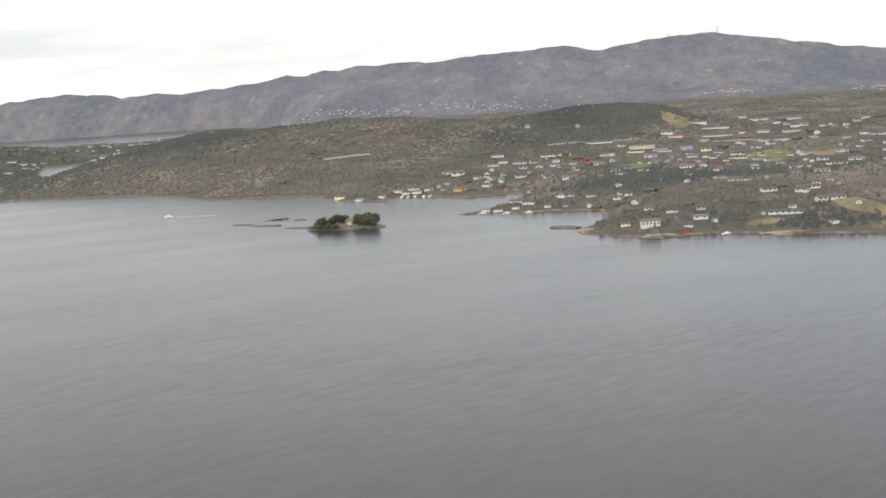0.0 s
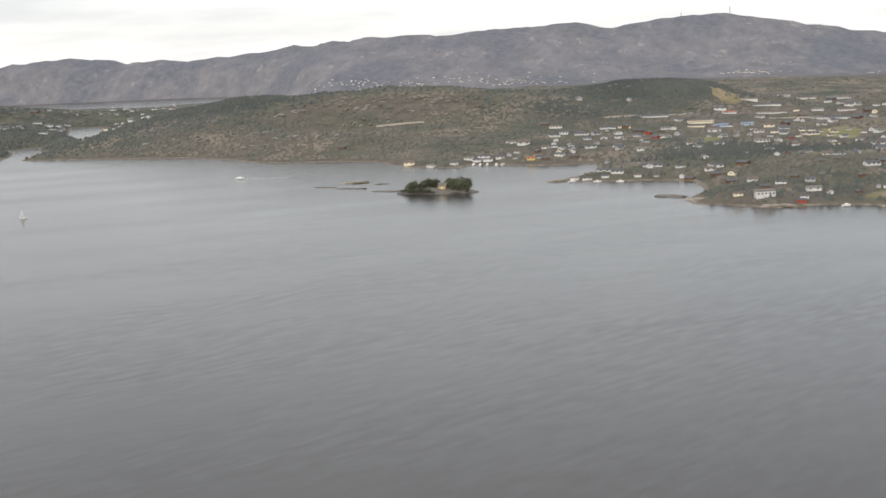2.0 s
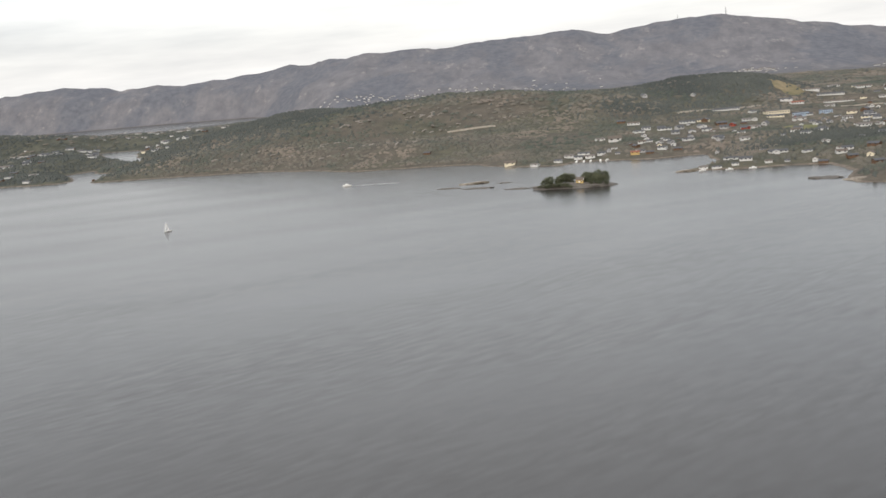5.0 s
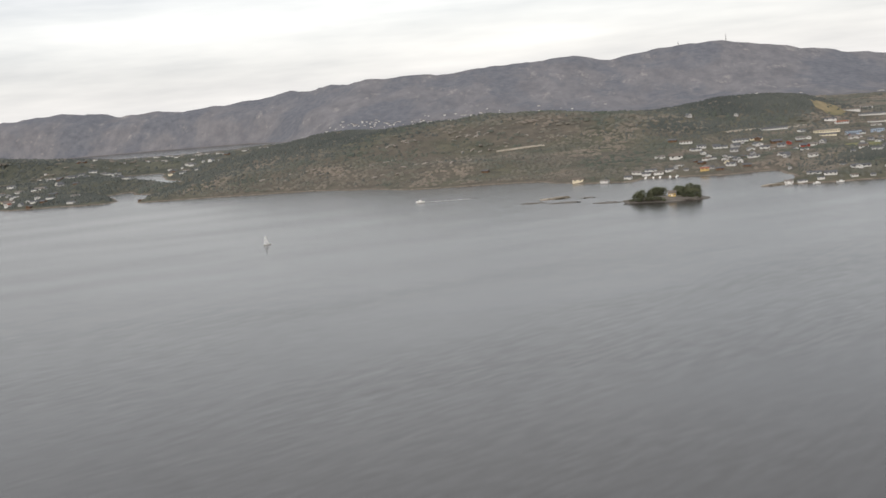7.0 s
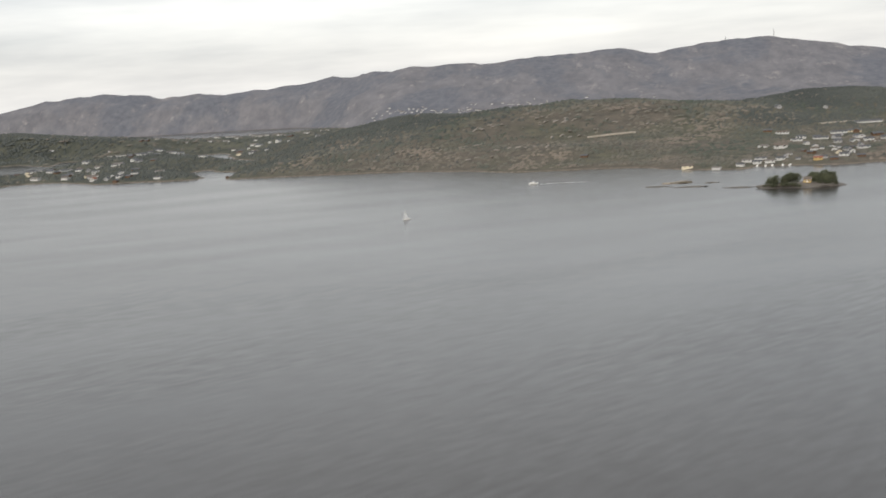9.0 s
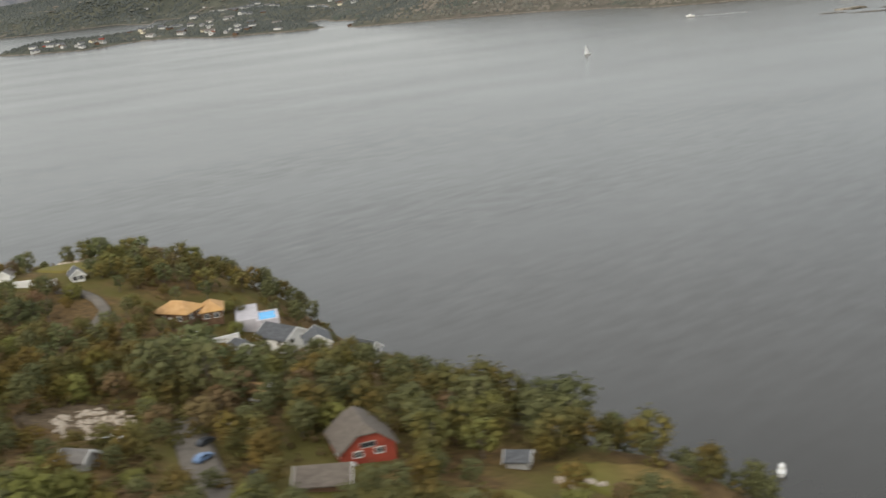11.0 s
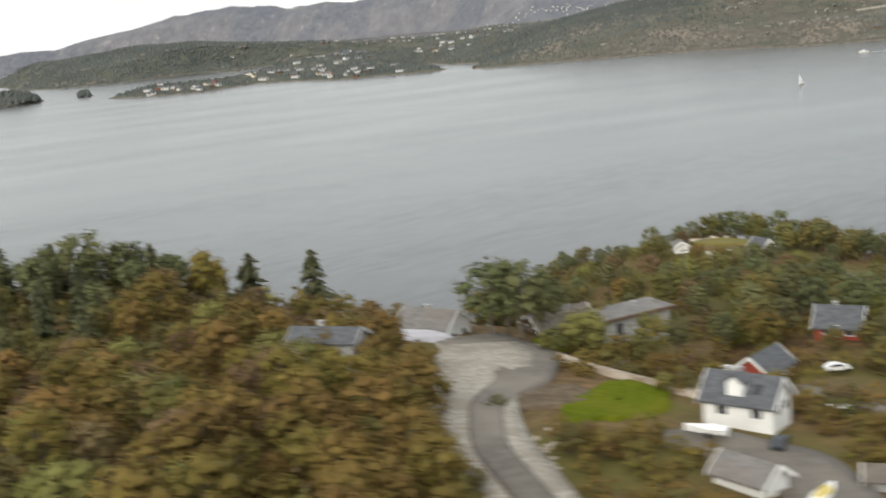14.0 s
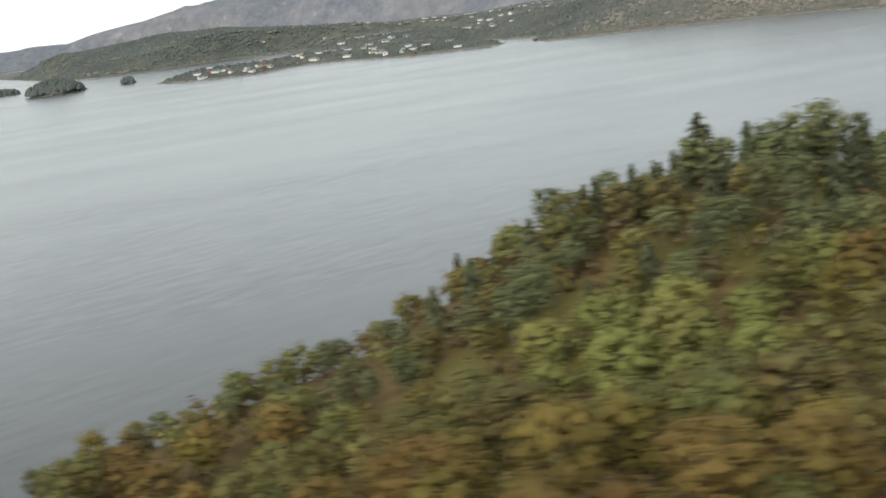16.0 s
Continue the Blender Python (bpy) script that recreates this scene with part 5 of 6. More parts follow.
def islet_woods():
    """The wood that covers each western islet, one mass for each."""
    r = np.random.default_rng(19)
    for n, cx, cy, turn, lx, ly, top, s0 in ((380, -1375, 1400, 35, 37, 25, 15.5, 1.5), (40, -1292, 1450, 20, 9, 6, 5.0, 1.5), (200, -1560, 1560, 20, 37, 17, 5.0, 1.5)):
        vs, fs, m = [], [], 0
        for k in range(n):
            u, a = math.sqrt(r.random()), r.random() * 6.28
            px, py = lx * u * math.cos(a), ly * u * math.sin(a)
            c, s = math.cos(radians(turn)), math.sin(radians(turn))
            v, f = CLUMPS[r.integers(4)]
            vs.append(v * (s0 * r.uniform(1.8, 3.0), s0 * r.uniform(1.8, 3.0), s0 * r.uniform(3.0, 5.0)) + (cx + px * c - py * s, cy + px * s + py * c, top * (1 - 0.75 * u * u) - 0.8))
            fs.append(f + m)
            m += len(v)
        tagged(new("islet_wood", mesh_from("islet_wood", np.concatenate(vs), np.concatenate(fs), HAZED_CONIFER, True)), "dark pines covering a western islet", "woods", kind="stuff")


islet_woods()
cottage("cottage", "small ochre cottage between trees on the island", -172.5, 769, 3.0, 75, 4, 5, 2.2, 1.5, "ochre", "brown", windows=True)


# ---- boats ----
def hull_mesh(name, length, beam, height, material, n=12):
    bm = bmesh.new()
    rings = []
    for i in range(n + 1):
        u = i / n
        half = beam / 2 * math.sin(math.pi * min(0.5 + 0.0 + u * 0.5, 1.0)) ** 0.7 if u > 0.35 else beam / 2 * (0.82 + 0.18 * u / 0.35)
        half = max(half, 0.02)
        sheer = height * (1 + 0.25 * u * u)
        x = -length / 2 + length * u
        rings.append([bm.verts.new((x, -half, sheer)), bm.verts.new((x, -half * 0.75, height * 0.15)), bm.verts.new((x, 0, -height * 0.4 * (1 - u * u))), bm.verts.new((x, half * 0.75, height * 0.15)), bm.verts.new((x, half, sheer))])
    for a, b in zip(rings, rings[1:]):
        for k in range(4):
            bm.faces.new((a[k], a[k + 1], b[k + 1], b[k]))
        bm.faces.new((a[4], a[0], b[0], b[4]))
    bm.faces.new(rings[0])
    return bm_mesh(name, bm, material)


def sailboat(x, y, turn):
    e = new("sailboat")
    e.matrix_basis = pose(x, y, 0.05, 12, 0, turn) @ Matrix.Diagonal((0.72, 0.72, 0.72, 1))
    tagged(e, "white sailing yacht with its sails set, under way", "sailboat")
    part("hull", hull_mesh("hull", 7.4, 2.2, 0.8, PAINT["white"]), e)
    part("cabin", box_mesh("cabin", 2.6, 1.3, 0.5, PAINT["white"], 0.12), e, m=pose(-0.2, 0, 0.75))
    bm = bmesh.new()
    bmesh.ops.create_cone(bm, segments=10, radius1=0.07, radius2=0.04, depth=8.4, cap_ends=True, matrix=Matrix.Translation((0.6, 0, 4.8)))
    part("mast", bm_mesh("mast", bm, METAL), e)
    bm = bmesh.new()
    bmesh.ops.create_cone(bm, segments=8, radius1=0.05, radius2=0.05, depth=3.4, cap_ends=True, matrix=Matrix.Translation((-1.1, 0.15, 1.6)) @ Matrix.Rotation(radians(90), 4, "Y"))
    part("boom", bm_mesh("boom", bm, METAL), e)

    def sail(tack, clew, head, belly):
        b = bmesh.new()
        t, c, h = Vector(tack), Vector(clew), Vector(head)
        rows = 9
        grid = []
        for i in range(rows):
            u = i / (rows - 1)
            p, q = t.lerp(h, u), c.lerp(h, u)
            grid.append([b.verts.new(p.lerp(q, j / 6) + Vector((0, belly * math.sin(math.pi * j / 6) * (1 - u), 0))) for j in range(7)])
        for i in range(rows - 1):
            for j in range(6):
                b.faces.new((grid[i][j], grid[i][j + 1], grid[i + 1][j + 1], grid[i + 1][j]))
        bmesh.ops.solidify(b, geom=b.faces[:], thickness=0.02)
        return b

    part("mainsail", bm_mesh("mainsail", sail((0.5, 0, 1.7), (-1.7, 0.7, 1.7), (0.4, 0, 8.8), 0.9), SAIL), e)
    part("jib", bm_mesh("jib", sail((3.2, 0, 1.1), (1.4, 0.7, 1.3), (0.7, 0, 7.6), 0.7), SAIL), e)


sailboat(-440, 690, 222)


def wake_mesh(length, width):
    bm = bmesh.new()
    r = random.Random(4)
    left, right = [], []
    for i in range(25):
        u = i / 24
        half = width * (0.25 + 0.75 * u) * (0.6 + 0.5 * r.random()) * (1 - 0.85 * u)
        left.append(bm.verts.new((-u * length, half, 0.0)))
        right.append(bm.verts.new((-u * length, -half, 0.0)))
    for i in range(24):
        bm.faces.new((left[i], right[i], right[i + 1], left[i + 1]))
    return bm_mesh("wake", bm, FOAM)


def motorboat(x, y, turn, size, label, wake=0.0):
    e = new("motorboat")
    e.matrix_basis = pose(x, y, 0.05, 0, 0, turn) @ Matrix.Diagonal((size, size, size, 1))
    tagged(e, label, "motorboat")
    part("hull", hull_mesh("hull", 6.0, 2.2, 0.9, PAINT["white"]), e)
    part("cabin", box_mesh("cabin", 2.0, 1.5, 0.9, PAINT["white"], 0.2), e, m=pose(0.2, 0, 0.85))
    part("windscreen", box_mesh("windscreen", 0.08, 1.3, 0.45, PANE, 0.02), e, m=pose(1.24, 0, 1.2))
    if wake:
        part("wake", wake_mesh(wake, 2.6), e, "white foaming wake", m=pose(-2.4, 0, 0.06))


motorboat(-362, 914, 176, 1.2, "white motorboat at speed with a long wake", 34.0)
motorboat(-404, 117, 80, 0.55, "small white motorboat moored below the headland")
for x, y, turn in ((-170, 972, 70), (-164, 968, 80), (-158, 969, 75), (-150, 966, 85), (-144, 964, 60), (-84, 812, 20), (-66, 805, 10), (-50, 803, 0), (70, 645, 20)):
    motorboat(x, y, turn, 0.9, "small white motorboat moored at the far shore")


# ---- masts on the summit ----
def lattice_mast(x, y, h):
    e = new("radio_mast")
    e.matrix_basis = pose(x, y, far_z(x, y) - 2)
    tagged(e, "slim grey lattice radio mast on the summit", "mast", "masts on the summit")
    for k in range(3):
        a = k * 2.094
        bm = bmesh.new()
        bmesh.ops.create_cone(bm, segments=6, radius1=0.7, radius2=0.35, depth=h, cap_ends=True, matrix=Matrix.Translation((1.4 * math.cos(a), 1.4 * math.sin(a), h / 2)))
        part("leg", bm_mesh("leg", bm, METAL), e)
    for k in range(6):
        bm = bmesh.new()
        bmesh.ops.create_cone(bm, segments=3, radius1=2.0, radius2=2.0, depth=0.6, cap_ends=True, matrix=Matrix.Translation((0, 0, (k + 0.5) * h / 6)))
        part("brace", bm_mesh("brace", bm, METAL), e)


lattice_mast(424, 3985, 25)
lattice_mast(262, 3985, 13)


# ---- roads, drives and lawns laid on the headland ----
def smooth_line(points, n=60):
    p = np.array(points, float)
    t = np.linspace(0, 1, len(p))
    u = np.linspace(0, 1, n)
    q = np.stack([np.interp(u, t, p[:, k]) for k in range(p.shape[1])], 1)
    for _ in range(6):
        q[1:-1] = (q[:-2] + 2 * q[1:-1] + q[2:]) / 4
    return q


def ribbon(name, label, points, material, lift=0.12, cross=6, category="road", height=near_height):
    """A strip laid on the ground along (x, y, half-width) points."""
    q = smooth_line(points)
    d = np.gradient(q[:, :2], axis=0)
    d /= np.linalg.norm(d, axis=1)[:, None]
    nrm = np.stack([-d[:, 1], d[:, 0]], 1)
    s = np.linspace(-1, 1, cross)
    x = q[:, :1] + nrm[:, :1] * q[:, 2:] * s
    y = q[:, 1:2] + nrm[:, 1:] * q[:, 2:] * s
    z = height(x, y)
    z = 0.5 * z + 0.5 * z.mean(1, keepdims=True) + lift + 0.25
    x, y, z = np.concatenate([x[:, :1] - 0, x, x[:, -1:]], 1), np.concatenate([y[:, :1], y, y[:, -1:]], 1), np.concatenate([z[:, :1] - 1.6, z, z[:, -1:] - 1.6], 1)
    n, m = x.shape
    idx = np.arange(n * m).reshape(n, m)
    f = np.stack([idx[:-1, :-1], idx[:-1, 1:], idx[1:, 1:], idx[1:, :-1]], -1).reshape(-1, 4)
    return tagged(new(name, mesh_from(name, np.stack([x, y, z], -1), f, material, True)), label, category, kind="structure")


def patch(name, label, cx, cy, rx, ry, turn, material, lift=0.1, category="lawn", seed=0, height=near_height):
    """A rounded, slightly uneven patch laid on the ground."""
    a = np.linspace(0, 2 * np.pi, 41)[:-1]
    rr = np.linspace(0.04, 1, 9)[:, None]
    wob = 1 + 0.12 * np.sin(2 * a + seed) + 0.12 * np.sin(3 * a + 2 * seed) + 0.06 * np.sin(7 * a + 3 * seed) + 0.04 * np.sin(11 * a + seed)
    px, py = rr * rx * np.cos(a) * wob, rr * ry * np.sin(a) * wob
    c, s = math.cos(radians(turn)), math.sin(radians(turn))
    x, y = cx + px * c - py * s, cy + px * s + py * c
    z = height(x, y) + lift + 0.2
    z[-1] -= 0.8
    n, m = x.shape
    idx = np.arange(n * m).reshape(n, m)
    nxt = np.roll(idx, -1, 1)
    f = np.stack([idx[:-1], nxt[:-1], nxt[1:], idx[1:]], -1).reshape(-1, 4)
    return tagged(new(name, mesh_from(name, np.stack([x, y, z], -1), f, material, True)), label, category, kind="structure")


for k, (x, y, rx, ry) in enumerate(((151, 1045, 22, 54), (33, 1038, 13, 30), (93, 865, 7, 38), (-214, 2380, 36, 28))):
    patch("field", "dull green meadow between houses on the far slope", x, y, rx, ry, 4 * k, FAR_GRASS, 0.3, "field", k, far_height)
for k, (x, y, rx, ry) in enumerate(((200, 1030, 18, 32), (95, 661, 10, 8), (153, 685, 11, 33), (96, 1400, 17, 28))):
    patch("field", "dry brown grass on the far slope", x, y, rx, ry, 5 * k, FAR_HAY, 0.3, "field", k + 7, far_height)
ribbon("track", "pale gravel track across the heath hill", [(-306, 1255, 1.6), (-288, 1253, 2.2), (-268, 1252.5, 2.0), (-252, 1255, 1.2)], GRAVEL, 1.4, height=far_height)
ribbon("terrace_road", "pale concrete road terrace on the far slope", [(-52, 1256, 2), (-27, 1266, 3), (-3, 1280, 4), (29, 1306, 4.5), (48, 1317, 3)], GRAVEL, 1.0, height=far_height)
ribbon("terrace_road", "pale road running along the far village", [(118, 1288, 1.6), (150, 1278, 2), (180, 1270, 2), (214, 1265, 1.6)], GRAVEL, 0.8, height=far_height)


def crags():
    """Bare pale slabs that break through the heath."""
    r = np.random.default_rng(23)
    shapes = [rock_mesh("crag", 60 + k, 5.0, 2.6, 3.0, CRAG, 2) for k in range(4)]
    for cx, cy, sx, sy, n in ((-336, 1318, 22, 12, 16), (-425, 1311, 20, 10, 13), (-318, 1268, 26, 12, 9), (-470, 1240, 60, 26, 16), (-380, 1180, 60, 26, 14), (-250, 1290, 30, 20, 7), (-560, 1230, 50, 24, 9)):
        for k in range(n):
            x, y = cx + r.normal() * sx * 0.6, cy + r.normal() * sy * 0.6
            s = r.uniform(0.25, 0.75)
            e = new("crag", shapes[r.integers(4)])
            e.matrix_basis = pose(x, y, far_z(x, y) + 0.2 * s, r.normal() * 12, r.normal() * 12, 35 + r.normal() * 25) @ Matrix.Diagonal((s * 1.3, s, s * 0.7, 1))
            tagged(e, "pale bare crag breaking through brown heath", "rock", "crags on the heath hill")


crags()
ribbon("road_bank", "pale stony road bank", [(-538, 22, 2.4), (-543, 36, 2.6), (-548, 48, 2.9), (-550.5, 58, 3.4), (-551, 68, 4.2), (-553, 77, 5.5), (-556, 84, 4.6)], GRAVEL, 0.0)
ribbon("road", "worn grey asphalt lane winding through the wood", [(-535.6, 15, 1.2), (-541.6, 33, 1.2), (-547.6, 46, 1.2), (-549.4, 57, 1.3), (-547, 66, 2.2), (-549, 76, 4.2), (-555, 84, 3.6)], ASPHALT, 0.15)
patch("yard", "pale concrete forecourt before the shore house", -559.5, 82.6, 3.6, 1.8, 0, DECK, 0.3, "yard", 12)
ribbon("drive", "grey asphalt drive beside the white house", [(-523, 30, 2.2), (-526, 40, 2.6), (-528, 46, 3.2), (-533, 50, 2.6), (-536, 50, 1.4)], ASPHALT, 0.1)
ribbon("drive", "narrow asphalt drive past the garage to the lawn", [(-541, 78, 0.8), (-534, 73.5, 1.1), (-527, 70, 1.5), (-523, 64.5, 0.9), (-520.4, 60.5, 0.8), (-518.5, 55, 0.9), (-516.6, 50, 1.0), (-515.8, 46.5, 1.0)], ASPHALT, 0.05)
ribbon("footpath", "pale gravel track curving near the point", [(-519.5, 147, 0.8), (-515, 147, 0.9), (-510.8, 143.8, 0.9), (-507.2, 139.3, 0.9), (-506.2, 133.5, 0.8), (-506, 127, 0.7)], ASPHALT, 0.15)
ribbon("drive", "earthen drive beside the red house", [(-459, 60, 1.9), (-463, 67, 1.9), (-467.4, 75, 2.0), (-471.5, 83, 1.8), (-474, 88, 1.2)], ASPHALT, 0.1)
ribbon("garden_path", "pale gravel garden path", [(-494, 60, 0.5), (-495.5, 58, 0.6), (-497.5, 55, 0.7), (-500.5, 51.5, 0.6)], GRAVEL, 0.05)
ribbon("garden_wall", "low curved pale stone garden wall", [(-519.6, 39.4, 0.4), (-519.0, 42.6, 0.45), (-518.0, 44.8, 0.45), (-516.6, 45.6, 0.45), (-515.3, 43.6, 0.45), (-513.8, 40.6, 0.4)], PALE_ROCK, 0.4)
ribbon("garden_wall", "long pale stone wall beside the lane", [(-548, 82, 0.4), (-544, 75, 0.4), (-540, 69, 0.4), (-535, 64, 0.4), (-531, 61, 0.35)], PALE_ROCK, 0.35)
patch("lawn", "bright green mown lawn above the lane", -539.3, 60.2, 3.6, 8.6, -14, LAWN, seed=1)
patch("lawn", "bright green mown lawn between hedges", -513.0, 51.6, 3.0, 10.8, -8, LAWN, seed=2)
patch("lawn", "small green lawn beside the brown house", -545, 86, 3.2, 3.6, 10, LAWN, seed=3)
patch("lawn", "green lawn on the headland's crown", -525, 162, 6.5, 5.0, 0, MEADOW, seed=4)
patch("meadow", "dry yellow grass above the shore", -424, 76, 8.0, 5.0, -40, MEADOW, category="meadow", seed=5)
patch("meadow", "dry yellow grass beside the shed", -437, 68, 5.0, 3.5, -20, MEADOW, category="meadow", seed=6)
patch("bare_ground", "dug brown earth beside the lane", -544.5, 60, 2.4, 5.5, -25, BROWN_EARTH, category="earth", seed=7)
patch("bare_ground", "brown heather round the rocks", -486, 86, 6.5, 6.0, 0, BROWN_EARTH, category="earth", seed=8)


# ---- the houses on the headland ----
white = cottage("white_house", "white timber house with a dark slate roof", -530.0, 55.8, 33.5, 62, 3.4, 5.2, 1.6, 1.5, "white", "slate")
dormer = part("dormer", gable_wall("dormer", 1.2, 1.4, 0.9, 0.5, PAINT["white"], 0.5), white, m=pose(-0.8, 0.2, 2.0, 0, 0, 90))
part("dormer_roof", gable_roof("dormer_roof", 1.2, 1.4, 0.9, 0.5, ROOF["slate"], 0.12, 0.08), dormer)
part("skylight", box_mesh("skylight", 0.8, 0.5, 0.1, PANE, 0.02), white, m=pose(-0.95, -1.3, 2.4, 0, -41, 0))
cottage("outbuilding", "low white outbuilding with a grey roof", -531.0, 42.6, 33.7, 48, 2.4, 3.7, 1.2, 0.85, "white", "grey", windows=False, stack=False)
garage = cottage("garage", "red and white double garage with a slate roof", -526.4, 80.2, near_z(-526.4, 80.2) + 0.1, -36, 3.6, 4.4, 1.5, 1.3, "red", "slate", windows=False, stack=False)
for sx in (-0.85, 0.85):
    part("garage_door", box_mesh("garage_door", 1.2, 0.08, 1.25, PAINT["white"], 0.02), garage, "white garage door", m=pose(sx, -2.24, 0))
part("side_wall", box_mesh("side_wall", 0.08, 4.3, 1.45, PAINT["white"]), garage, "white side wall", m=pose(1.85, 0, 0))
cottage("cottage", "small red cottage with a slate roof among trees", -518.0, 89.0, near_z(-518, 89) + 0.3, 70, 3.4, 4.2, 1.1, 1.6, "red", "slate")
cottage("brown_house", "long brown house with a brown tiled roof", -546.4, 93.0, near_z(-546.4, 93) + 0.3, -58, 4.2, 6.4, 1.3, 1.2, "brown", "brown")
shore = cottage("shore_house", "white house with a grey roof near the bay", -559.0, 87.5, 30.6, 65, 4.6, 6.4, 2.0, 1.6, "white", "grey")
part("awning", box_mesh("awning", 1.4, 1.0, 0.08, ROOF["red"], 0.02), shore, "red awning", m=pose(2.8, -1.0, 1.5))
cottage("cabin", "dark-roofed timber cabin in the wood", -563.5, 65.0, near_z(-563.5, 65) - 0.2, 78, 2.8, 6.0, 4.2, 0.8, "grey", "slate", trim="grey")
big = cottage("big_house", "large house under a grey-brown tiled roof", -483.6, 50.8, 29.0, -68, 11.0, 6.2, 1.8, 4.4, "brown", "brown", trim="brown", stack=False)
part("ridge_cap", box_mesh("ridge_cap", 0.35, 6.6, 0.12, ROOF["red"], 0.03), big, "red ridge tiles", m=pose(0, 0, 6.37))
wing = part("wing", gable_wall("wing", 4.2, 4.5, 2.0, 1.4, PAINT["brown"], 0.8), big, m=pose(4.6, -3.4, 0, 0, 0, 90))
part("wing_roof", gable_roof("wing_roof", 4.2, 4.5, 2.0, 1.4, ROOF["brown"]), wing)
cottage("red_gable_house", "red house with a slate roof and white barge boards", -466.5, 45.5, 26.8, -22, 5.8, 6.5, 2.3, 2.4, "red", "slate")
cottage("dark_roof_house", "house with a dark slate roof beside the lawn", -499.2, 44.4, 31.0, 15, 4.0, 5.0, 1.9, 1.8, "grey", "slate", trim="grey")
cottage("shed", "low grey shed with a tarred roof", -522.2, 43.6, near_z(-522.2, 43.6), 80, 2.0, 3.4, 0.9, 0.5, "grey", "brown", windows=False, stack=False)


def half_hip_house(name, label, x, y, z, turn, w, d, h, rise, cut, paint, tile):
    """A gabled house whose gable tops are clipped by small hips."""
    e = new(name)
    e.matrix_basis = pose(x, y, z, 0, 0, turn)
    tagged(e, label, "house")
    xh = w / 2 * cut
    zh = h + rise * (1 - cut)
    bm = bmesh.new()
    prism(bm, [(-w / 2, -1.4), (w / 2, -1.4), (w / 2, h), (xh, zh), (-xh, zh), (-w / 2, h)], -d / 2, d / 2)
    part("wall", bm_mesh("wall", bm, PAINT[paint]), e)
    over, thick = 0.4, 0.14
    k = rise / (w / 2)
    x1, y1, ze, zr = w / 2 + over, d / 2 + over, h - over * k + 0.12, h + rise + 0.12
    inset = y1 * 0.26
    bm = bmesh.new()
    for ring in [[(s * x1, -y1, ze), (s * x1, y1, ze), (s * xh, y1, zh + 0.12), (0, y1 - inset, zr), (0, inset - y1, zr), (s * xh, -y1, zh + 0.12)] for s in (-1, 1)] + [[(-xh, s * y1, zh + 0.12), (xh, s * y1, zh + 0.12), (0, s * (y1 - inset), zr)] for s in (-1, 1)]:
        lo = [bm.verts.new((a, b, c - thick)) for a, b, c in ring]
        hi = [bm.verts.new(q) for q in ring]
        bm.faces.new(lo)
        bm.faces.new(hi)
        for i in range(len(ring)):
            j = (i + 1) % len(ring)
            bm.faces.new((lo[i], lo[j], hi[j], hi[i]))
    part("roof", bm_mesh("roof", bm, ROOF[tile]), e)
    for xx in (-w * 0.2, w * 0.2):
        window(e, xx, -d / 2 - 0.02, h * 0.62, 0, 0.9, 0.6, "white")
    window(e, 0, -d / 2 - 0.02, h + 0.25, 0, 1.5, 0.5, "grey")
    for yy in (-d * 0.25, d * 0.25):
        window(e, -w / 2 - 0.02, yy, h * 0.55, -90)
        window(e, w / 2 + 0.02, yy, h * 0.55, 90)
    door(e, -w / 2 - 0.03, 0, 0, -90)
    return e


half_hip_house("red_house", "red timber house with a half-hipped brown tiled roof", -451.2, 79.5, 22.9, 26, 5.7, 6.2, 1.6, 2.3, 0.36, "red", "brown")
cottage("outhouse", "low outhouse with a brown tiled roof", -452.6, 69.6, near_z(-452.6, 69.6) - 0.2, 96, 3.6, 5.0, 1.2, 1.1, "brown", "brown", windows=False, stack=False)
cottage("shed", "small grey shed with a slate roof in the meadow", -434.8, 78.5, near_z(-434.8, 78.5) - 0.2, 85, 2.0, 2.2, 1.3, 0.6, "grey", "slate", windows=False, stack=False)
cottage("cabin", "small pale cabin under the rocky knoll", -478.0, 70.5, near_z(-478, 70.5) - 0.2, 80, 2.2, 2.8, 1.5, 0.7, "grey", "grey", windows=False, stack=False)
cottage("orange_roof_house", "dark timber house with an orange tiled roof", -497.0, 144.2, 17.4, 75, 4.8, 6.8, 1.8, 1.6, "brown", "orange", roof="hip", stack=False)
cottage("orange_roof_annex", "dark timber annex with an orange tiled roof", -492.2, 146.6, 16.6, 20, 3.6, 4.6, 1.8, 1.5, "brown", "orange", roof="hip", stack=False)
cottage("boathouse", "white and dark boathouse on the shore rocks", -470.5, 163.0, max(near_z(-470.5, 163), 2.6), 60, 3.0, 4.2, 1.7, 1.1, "white", "slate", stack=False)
cottage("hilltop_house", "small house with a dark roof on the point", -519, 154, near_z(-519, 154) - 0.2, 35, 2.2, 3.0, 1.3, 1.0, "white", "slate", stack=False)
cottage("white_shed", "small white shed near the point", -531.5, 152.5, near_z(-531.5, 152.5) - 0.2, 10, 2.0, 2.4, 1.3, 0.6, "white", "grey", windows=False, stack=False)


def low_wall(label, x, y, z, turn, length, h=0.8, paint="white"):
    bm = bmesh.new()
    add_box(bm, 0, 0, -0.8, length, 0.25, h + 0.8)
    add_box(bm, 0, 0, h, length + 0.1, 0.35, 0.07)
    ob = new("garden_wall", bm_mesh("garden_wall", bm, PAINT[paint]))
    ob.matrix_basis = pose(x, y, z, 0, 0, turn)
    tagged(ob, label, "wall")


